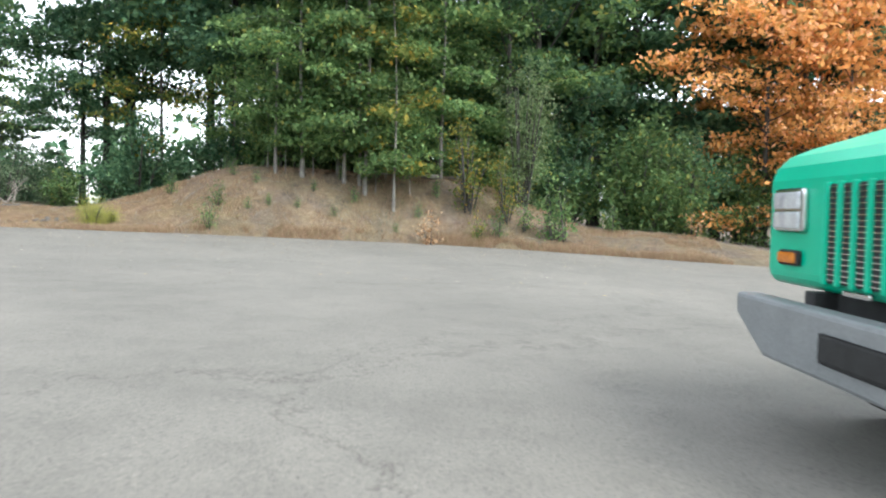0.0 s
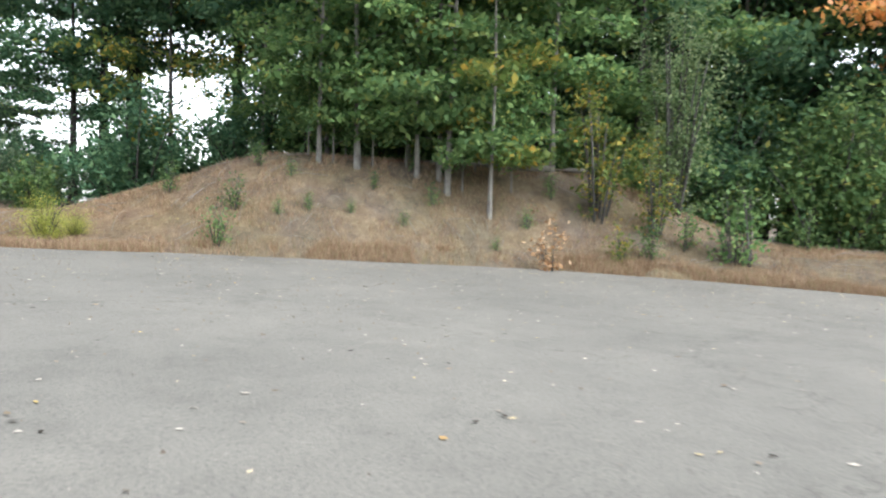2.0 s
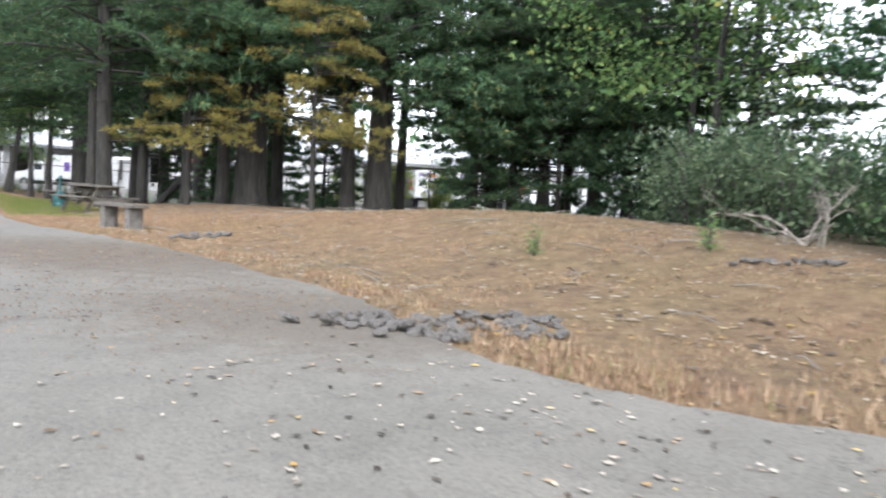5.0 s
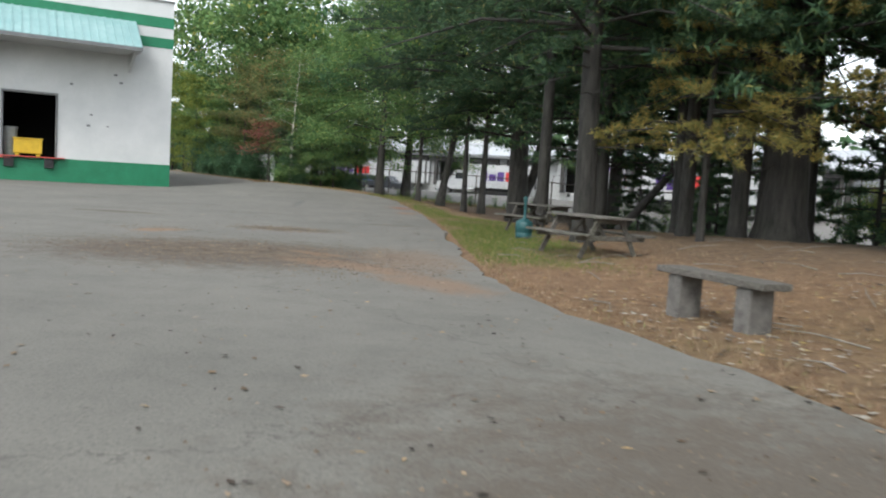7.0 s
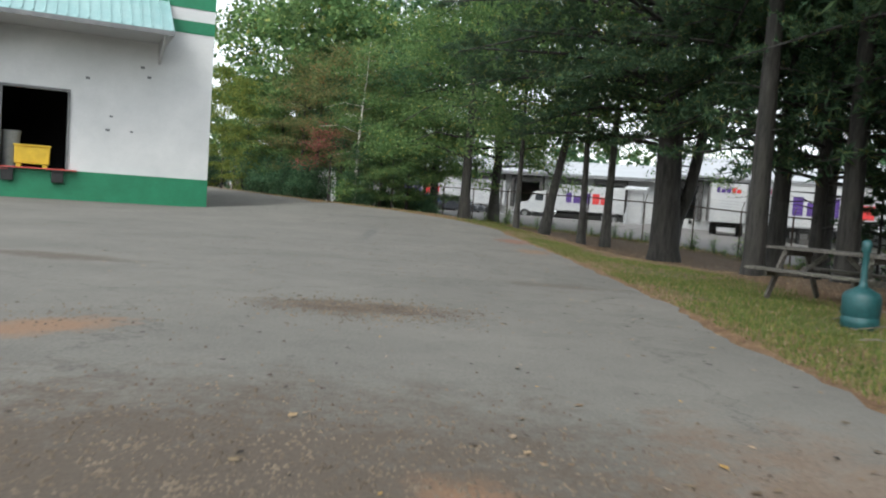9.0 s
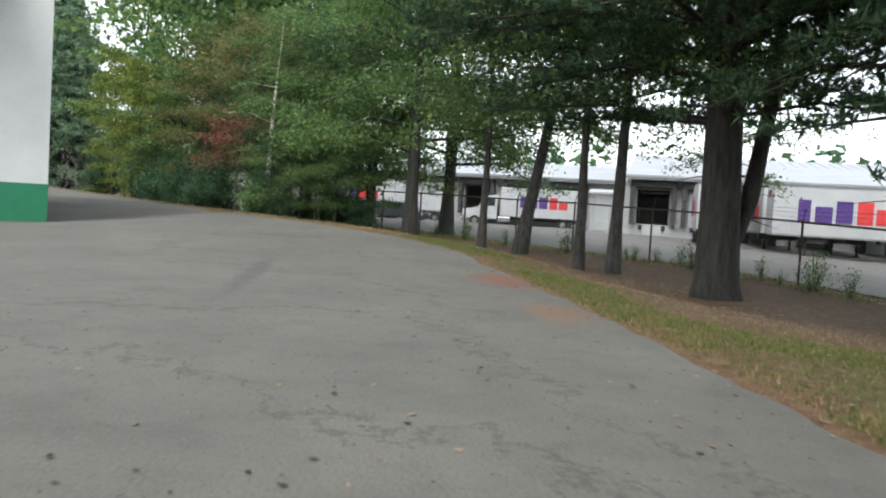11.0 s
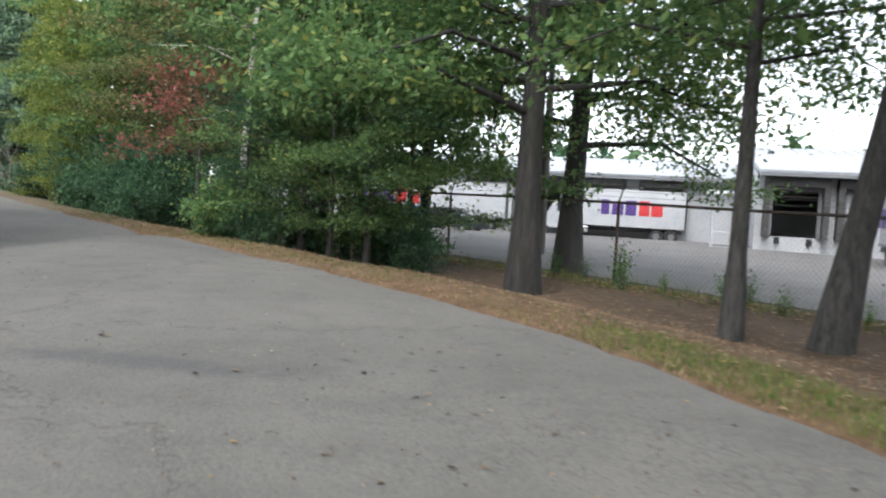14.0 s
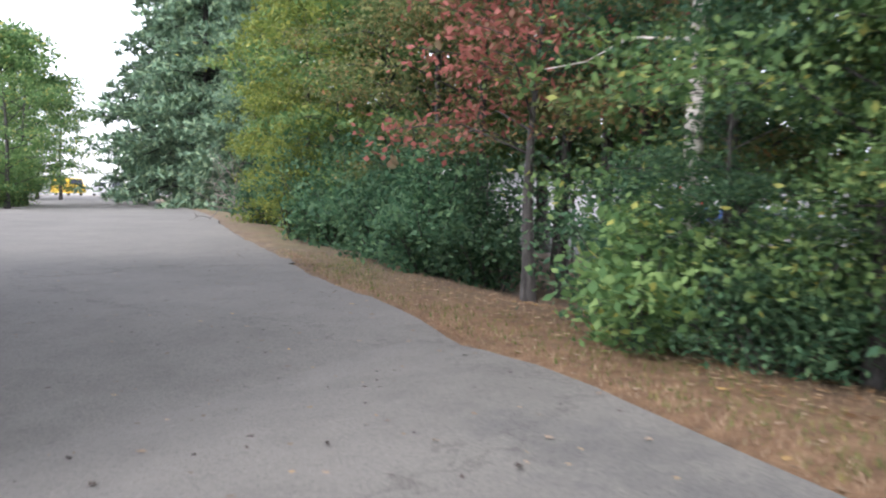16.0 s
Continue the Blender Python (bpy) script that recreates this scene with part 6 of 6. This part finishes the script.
for x, y, q in ((13.6, 25.5, 0.5), (15.4, 24.0, 0.55), (16.8, 22.5, 0.5)):
    put(hedge_l, x, y, q)
for k in range(26):
    rng = np.random.default_rng(500 + k)
    f = smooth_line(FENCE, 10)[int(36 + k * 2.3)]
    put(weed, f[0] - rng.uniform(0.2, 0.8), f[1] + rng.uniform(-0.5, 0.5), rng.uniform(0.35, 0.9))
tangle = shrub("fence_vine", 56, 1.5, 0.9, LEAF_GREEN, 900, 0.085, label="leafy vine and weeds climbing the wire fence", stems=12)
for k, (x, y, q) in enumerate(((10.6, 27.6, 1.0), (9.6, 31.0, 1.1), (8.8, 33.6, 0.9), (11.9, 24.2, 1.1), (7.9, 36.6, 0.8), (6.6, 40.4, 0.7), (13.2, 21.6, 1.1))):
    put(tangle, x, y, q, first=k == 0)


def dead_brush(name, x, y, seed, size, label):
    """A fallen, leafless tangle of pale branches."""
    rng = np.random.default_rng(seed)
    root = thing(name, x, y, ground_z(x, y), 0, label, "branch")
    w = Limbs()

    def grow(p, d, ln, r, level):
        q = p + d * ln * 0.5 + Vector((0, 0, 0.08 * ln))
        e = p + d * ln
        e.z = max(e.z, 0.04)
        w.tube([p, q, e], [r, r * 0.8, r * 0.4], 5)
        if level:
            for k in range(int(rng.integers(2, 4))):
                n = (d + Vector(rng.normal(0, 0.6, 3))).normalized()
                u = rng.uniform(0.4, 1.0)
                grow(p.lerp(q, u * 2) if u < 0.5 else q.lerp(e, u * 2 - 1), n, ln * rng.uniform(0.45, 0.75), r * 0.6, level - 1)

    for k in range(7):
        a = rng.uniform(0, 6.28)
        d = Vector((math.cos(a), math.sin(a), rng.uniform(0.25, 1.1))).normalized()
        grow(Vector((rng.normal(0, 0.2), rng.normal(0, 0.2), -0.05)), d, rng.uniform(0.8, 1.4) * size, 0.014 + 0.012 * size, 3)
    mesh_ob("branch", w.v, w.f, DEADWOOD, root, smooth=True)
    return root


dead_brush("dead_brush", 9.7, -2.7, 3, 0.72, "tangle of pale dead branches on the verge")
def leaning_trunk():
    """A dead trunk that leans over behind the picnic tables."""
    x, y = 5.0, 26.4
    root = thing("leaning_dead_trunk", x, y, ground_z(x, y), 0, "bare dead trunk leaning over by the fence", "trunk")
    w = Limbs()
    w.tube([Vector((-0.1, 0, -0.2)), Vector((0.8, 0.2, 0.8)), Vector((1.8, 0.4, 2.0)), Vector((3.4, 0.6, 3.6))], [0.17, 0.14, 0.12, 0.05], 10)
    for k, (a, b) in enumerate((((0.8, 0.2, 0.8), (0.9, 0.7, 1.5)), ((1.8, 0.4, 2.0), (1.7, 0.1, 2.8)), ((2.4, 0.48, 2.6), (3.3, 0.9, 2.7)))):
        w.tube([Vector(a), Vector(a).lerp(Vector(b), 0.5) + Vector((0.05, 0.03, 0)), Vector(b)], [0.04, 0.028, 0.008], 6)
    mesh_ob("trunk", w.v, w.f, BARK_PINE, root, smooth=True)


leaning_trunk()
dead_brush("dead_brush", -27.0, 77.0, 5, 2.4, "grey leafless brush among the bushes")


def rock_shapes():
    out = []
    rng = np.random.default_rng(9)
    for k in range(5):
        bm = bmesh.new()
        bmesh.ops.create_icosphere(bm, subdivisions=1, radius=0.5)
        for v in bm.verts:
            v.co *= rng.uniform(0.7, 1.15)
            v.co.z *= 0.55
            v.co.x *= 1.25
        me = bpy.data.meshes.new("rock")
        bm.to_mesh(me)
        bm.free()
        me.materials.append(ROCK)
        out.append(me)
    return out


ROCKS = rock_shapes()


def rock_pile(x0, y0, x1, y1, n, wide, lo, hi, seed, label):
    rng = np.random.default_rng(seed)
    cx, cy = (x0 + x1) / 2, (y0 + y1) / 2
    root = thing("rock_pile", cx, cy, 0, 0, label, "rocks")
    for k in range(n):
        u = rng.uniform(0, 1)
        x, y = x0 + (x1 - x0) * u + rng.normal(0, wide), y0 + (y1 - y0) * u + rng.normal(0, wide)
        s = rng.uniform(lo, hi)
        ob = new("rock", ROCKS[int(rng.integers(0, 5))])
        ob.parent = root
        z = ground_z(x, y) + s * 0.12 + rng.uniform(0, 0.25) * s
        ob.matrix_basis = pose(x - cx, y - cy, z, rng.uniform(-25, 25), rng.uniform(-25, 25), rng.uniform(0, 360)) @ Matrix.Diagonal((s, s, s, 1))
    return root


rock_pile(1.5, -4.8, 2.4, -5.7, 130, 0.24, 0.05, 0.16, 1, "heap of broken grey stones at the pavement's edge")
rock_pile(2.6, -5.1, 3.1, -5.35, 40, 0.16, 0.05, 0.14, 2, "small heap of broken grey stones in the grass")
rock_pile(6.6, -4.4, 7.6, -4.9, 18, 0.16, 0.06, 0.16, 3, "flat grey stones sunk in the dry grass")
rock_pile(4.6, -7.4, 5.4, -7.8, 16, 0.14, 0.06, 0.16, 4, "flat grey stones beside the feathery bush")
rock_pile(1.9, 4.2, 2.7, 4.6, 30, 0.16, 0.07, 0.18, 5, "small heap of grey stones near the bench")


# ---- grass, fallen leaves, grit ----
def scatter(n, seed, y0, y1, test):
    """n places on the ground between y0 and y1 that pass the test."""
    rng = np.random.default_rng(seed)
    out = []
    have = 0
    while have < n:
        x, y = rng.uniform(-20, 20, 60000), rng.uniform(y0, y1, 60000)
        d = near_distance(x, y)
        keep = test(x, y, d, rng.uniform(0, 1, 60000))
        out.append(np.stack([x[keep], y[keep], d[keep]]))
        have += int(keep.sum())
    x, y, d = np.concatenate(out, 1)[:, :n]
    return x, y, d, rng


def blades(name, x, y, z, h, rng, material, label, wide=0.012):
    n = len(x)
    az = rng.uniform(0, 2 * np.pi, n)
    bend = rng.uniform(0.1, 0.8, n) * h
    base = np.stack([x, y, z], 1)
    side = np.stack([-np.sin(az), np.cos(az), np.zeros(n)], 1) * wide
    out = np.stack([np.cos(az), np.sin(az), np.zeros(n)], 1)
    top = base + out * bend[:, None] + np.array([0, 0, 1]) * h[:, None]
    v = np.stack([base - side, base + side, top], 1).reshape(-1, 3)
    f = np.arange(3 * n).reshape(-1, 3)
    ob = fast_mesh(name, v, f, material)
    return tagged(ob, label, "grass", kind="stuff")


x, y, d, rng = scatter(120000, 71, -28, 3, lambda x, y, d, u: (d > 0.05) & (d < 6.5) & (u < np.where(d < 0.8, 1.0, 0.42) * (0.12 + 0.88 * (np.sin(x * 1.3 + y * 0.7) * np.sin(y * 1.1 - x * 0.5) + 0.6 * np.sin(x * 3.1 - y * 1.9) * np.sin(y * 2.7 + x) > 0.0)) * (1 - 0.6 * ease(-9, -5, y))))
blades("dry_grass", x, y, land(x, y, d) - 0.01, rng.uniform(0.03, 0.15, len(x)) * (1 + 0.7 * (d < 0.7)) * (1 - 0.6 * ease(-10, -6, y)), rng, GRASS_DRY, "dry tan grass on the verge and bank", 0.006)
x, y, d, rng = scatter(42000, 75, 3, 62, lambda x, y, d, u: (d > 0.05) & (d < 5) & (u < np.where(d < 0.5, 1.0, 0.25)))
blades("dry_grass_fringe", x, y, land(x, y, d) - 0.01, rng.uniform(0.02, 0.07, len(x)), rng, GRASS_DRY, "short dry grass along the pavement", 0.006)
x, y, d, rng = scatter(60000, 72, 10.5, 62, lambda x, y, d, u: (d > 0.25) & (d < 4) & (u < (ease(10.5, 15, y) * (1 - ease(26, 31, y)) * (1 - ease(1.9, 3.3, d)) + ease(27, 32, y) * (0.75 - 0.6 * ease(42, 46, y)) * (1 - ease(0.8, 1.8, d))) * (0.25 + 0.75 * (np.sin(x * 1.1 + y * 0.45) * np.sin(y * 0.8) > -0.3))))
blades("green_grass", x, y, land(x, y, d) - 0.01, rng.uniform(0.025, 0.075, len(x)), rng, GRASS_GREEN, "short green grass along the verge", 0.006)


def fallen(name, x, y, z, size, seed, material, label):
    rng = np.random.default_rng(seed)
    v, f = leaf_mesh(np.stack([x, y, z], 1), size, rng, 0.0)
    v[:, 2] = np.repeat(z, 4) + np.abs(v[:, 2] - np.repeat(z, 4)) * 0.35 + 0.004
    return tagged(fast_mesh(name, v, f, material), label, "leaves", kind="stuff")


x, y, d, rng = scatter(1900, 73, -28, 66, lambda x, y, d, u: (d < 0.05) & (d > -14) & (u < np.exp(d / 4.0) + 0.06))
fallen("fallen_leaves_on_pavement", x, y, pave(x, y) + 0.004, 0.06, 3, LITTER, "scattered dry leaves on the pavement")
x, y, d, rng = scatter(2300, 78, -26, -6, lambda x, y, d, u: (d < 0.0) & (d > -13) & (u < np.exp(d / 3.0) + 0.12))
fallen("pale_leaf_bits", x, y, pave(x, y) + 0.006, 0.055, 6, LITTER_PALE, "small pale leaf bits on the pavement")
x, y, d, rng = scatter(1500, 80, 3, 66, lambda x, y, d, u: (d < 0.0) & (d > -12) & (u < np.exp(d / 4.0) + 0.12))
fallen("dark_leaf_bits", x, y, pave(x, y) + 0.006, 0.06, 8, LITTER_DARK, "small dark leaf and bark bits on the pavement")
x, y, d, rng = scatter(800, 81, -26, 3, lambda x, y, d, u: (d < 0.0) & (d > -13) & (u < np.exp(d / 3.0) + 0.12))
fallen("dark_bits_by_the_bank", x, y, pave(x, y) + 0.006, 0.06, 9, LITTER_DARK, "small dark leaf bits on the pavement by the bank")
x, y, d, rng = scatter(11000, 74, -28, 60, lambda x, y, d, u: (d > 0.05) & (d < 8))
fallen("fallen_leaves_on_verge", x, y, land(x, y, d) + 0.01, 0.08, 4, LITTER, "scattered dry leaves on the verge")
x, y, d, rng = scatter(3600, 82, -12, 9, lambda x, y, d, u: (d > 0.1) & (d < 9) & (u < 0.25 + 0.75 * (np.sin(x * 1.9 + y) * np.sin(y * 1.4 - x * 0.6) > 0.1)))
fallen("pale_straw_bits", x, y, land(x, y, d) + 0.01, 0.1, 10, LITTER_PALE, "pale straw and leaf bits on the dry verge")
x, y, d, rng = scatter(5000, 79, 34, 58, lambda x, y, d, u: (d > 0.8) & (d < 6))
fallen("leaf_litter_under_trees", x, y, land(x, y, d) + 0.01, 0.09, 7, LEAF_BROWN, "pale brown leaf litter under the verge trees")


rng = np.random.default_rng(83)
line = smooth_line(FENCE, 10)
line = line[(line[:, 1] > 24) & (line[:, 1] < 66)]
k = rng.integers(0, len(line) - 1, 6500)
u = rng.uniform(0, 1, 6500)
x = line[k, 0] * (1 - u) + line[k + 1, 0] * u - np.abs(rng.normal(0, 0.75, 6500)) + 0.3
y = line[k, 1] * (1 - u) + line[k + 1, 1] * u - np.abs(rng.normal(0, 0.3, 6500))
fallen("leaves_along_fence", x[:2600], y[:2600], land(x[:2600], y[:2600]) + 0.02, 0.13, 11, LEAF_BROWN, "drift of dry brown leaves along the fence")
blades("grass_along_fence", x[2600:], y[2600:], land(x[2600:], y[2600:]) - 0.01, rng.uniform(0.08, 0.3, 3900), rng, GRASS_GREEN, "unmown grass at the foot of the fence", 0.008)


def grit(name, spots, seed, label):
    rng = np.random.default_rng(seed)
    x = np.concatenate([rng.normal(a, r, n) for a, b, r, n in spots])
    y = np.concatenate([rng.normal(b, r * 0.7, n) for a, b, r, n in spots])
    ok = near_distance(x, y) < -0.1
    x, y = x[ok], y[ok]
    n = len(x)
    s = rng.uniform(0.005, 0.02, n)[:, None]
    c = np.stack([x, y, pave(x, y)], 1)
    a = rng.uniform(0, 6.28, n)
    q = [np.stack([np.cos(a + k * 2.09), np.sin(a + k * 2.09), np.zeros(n)], 1) for k in range(3)]
    v = np.stack([c + q[0] * s, c + q[1] * s, c + q[2] * s, c + np.array([0, 0, 1]) * s * 0.9], 1).reshape(-1, 3)
    i = np.arange(n)[:, None] * 4
    f = np.concatenate([i + np.array(k) for k in ((0, 1, 3), (1, 2, 3), (2, 0, 3))])
    return tagged(fast_mesh(name, v, f, GRAVEL), label, "gravel", kind="stuff")


grit("loose_grit", [(-4.7, 11.8, 1.3, 5200), (-2.8, 10.6, 1.1, 1500), (-4.8, 17.3, 0.6, 1500), (-7.1, 15.5, 0.6, 200), (0.6, 1.0, 1.6, 2600), (1.2, -3.5, 1.6, 2200), (-6, 40, 5, 500), (-6, 25, 4, 500), (2, -14, 4, 600), (-0.5, -3, 2.0, 500)], 5, "loose grit and small stones on the pavement")


def fallen_twigs():
    """Dead twigs and sticks that lie about on the bank and under the trees."""
    x, y, d, rng = scatter(420, 91, -30, 20, lambda x, y, d, u: (d > 0.6) & (d < 7) & (u < np.where(y < -8, 1.0, 0.35)))
    w = Limbs()
    for a, b, h in zip(x, y, land(x, y, d)):
        t, ln = rng.uniform(0, 6.28), rng.uniform(0.2, 1.1)
        e = np.array([a + math.cos(t) * ln, b + math.sin(t) * ln])
        z1 = float(land(e[:1], e[1:])[0]) + rng.uniform(0.01, 0.12)
        p, q = Vector((a, b, h + 0.015)), Vector((e[0], e[1], z1))
        w.tube([p, p.lerp(q, 0.5) + Vector((rng.normal(0, 0.04), rng.normal(0, 0.04), 0.03)), q], [0.009, 0.007, 0.003], 4)
    tagged(mesh_ob("fallen_twigs", w.v, w.f, DEADWOOD), "dead twigs and sticks lying on the bank", "twigs", kind="stuff")


fallen_twigs()


def cut_log(x, y, turn, ln, r):
    root = thing("cut_log", x, y, ground_z(x, y) + r * 0.7, turn, "pale cut log lying on top of the bank", "log", "logs on the bank")
    w = Limbs()
    w.tube([Vector((-ln / 2, 0, 0)), Vector((-ln * 0.1, 0.05, 0.02)), Vector((ln / 2, -0.03, 0))], [r, r * 0.95, r * 0.8], 10)
    w.f.append(tuple(range(9, -1, -1)))
    mesh_ob("log", w.v, w.f, BARK_PALE, root, smooth=True)


for x, y, turn, ln, r in ((12.2, -15.6, 80, 2.4, 0.09), (12.5, -16.4, 70, 1.9, 0.07), (12.0, -17.6, 96, 1.6, 0.08), (12.4, -18.8, 60, 1.3, 0.06)):
    cut_log(x, y, turn, ln, r)


# ---- distance ----
def far_woods():
    """A band of woods round the place, far off."""
    rng = np.random.default_rng(77)
    pts = []
    for k in range(420):
        a = rng.uniform(0, 2 * np.pi)
        r = rng.uniform(150, 215)
        cx, cy = -20 + r * math.cos(a), 55 + r * math.sin(a)
        if -75 < cx + 0.6 * (cy - 55) - 0 < -20 and cy > 150:
            continue
        h = rng.uniform(12, 20)
        n = 62
        u = rng.uniform(0.05, 1, n)
        rad = 3.6 * np.sqrt(np.clip(1 - (u * 1.1 - 0.4) ** 2, 0.05, 1))
        b = rng.uniform(0, 2 * np.pi, n)
        rr = rad * np.sqrt(rng.uniform(0.2, 1, n))
        pts.append(np.stack([cx + rr * np.cos(b), cy + rr * np.sin(b), h * u - 0.4], 1))
    v, f = leaf_mesh(np.concatenate(pts), 2.1, rng, 0.2, 0.9)
    return tagged(fast_mesh("far_woods", v, f, LEAF_DARK), "distant band of green woods", "woods", kind="stuff")


far_woods()


def far_vehicle(name, x, y, rz, size, paint, label):
    root = thing(name, x, y, ground_z(x, y), rz, label, "vehicle")
    L, W, H = size
    b = part("body", extrude_profile([(0, 0.4), (0, H * 0.55), (L * 0.08, H * 0.62), (L * 0.16, H), (L, H), (L, 0.4)], -W / 2, W / 2), paint, root)
    b.matrix_basis = Matrix(((0, 1, 0, 0), (1, 0, 0, 0), (0, 0, 1, 0), (0, 0, 0, 1)))
    for s in (-1, 1):
        part("side_window", box((s * W / 2, L * 0.55, H * 0.72), (0.03, L * 0.7, H * 0.2)), GLASS_DARK, root)
        for wy in (L * 0.18, L * 0.8):
            wheel(root, s * W * 0.42, wy, 0.42, 0.28)
    part("windscreen", box((0, L * 0.1, H * 0.8), (W * 0.85, 0.04, H * 0.32), Euler((radians(-30), 0, 0)).to_matrix()), GLASS_DARK, root)


far_vehicle("yellow_bus", -105.5, 163.0, 60, (9, 2.5, 2.9), YELLOW, "yellow bus parked far down the road")
far_vehicle("white_van", -102.9, 165.1, 40, (5.5, 2.0, 2.4), WHITE_METAL, "white van parked far down the road")
far_vehicle("white_box_van", -101.0, 167.5, 42, (7.0, 2.3, 3.1), WHITE_METAL, "white box van parked far down the road")
far_vehicle("white_box_van", -98.6, 169.5, 45, (7.0, 2.3, 3.1), WHITE_METAL, "white box van parked far down the road")


def pole(x, y):
    root = thing("utility_pole", x, y, ground_z(x, y), 0, "grey wooden utility pole by the fence", "pole")
    part("shaft", rod((0, 0, -0.3), (0, 0, 9.5), 0.15, 0.1, 12), WOOD, root)
    part("cross_arm", box((0, 0.14, 8.7), (2.2, 0.1, 0.12), bevel=0.01), WOOD, root)
    part("insulator", rod((0.9, 0.14, 8.76), (0.9, 0.14, 8.92), 0.04), SHADOW_GREY, root)
    part("insulator", rod((-0.9, 0.14, 8.76), (-0.9, 0.14, 8.92), 0.04), SHADOW_GREY, root)


pole(-2.53, 63.0)

old_pine = pine("yellowing_pine", 35, 7.5, 2.4, 3.0, 0.1, 2600, False, NEEDLES_OLD, "young pine with yellowing needles under the tall pines", nd=9, thin=0.012, long=0.16)
put(old_pine, 7.6, 13.6, 1.0, first=True)
put(old_pine, 4.4, 16.6, 0.9)
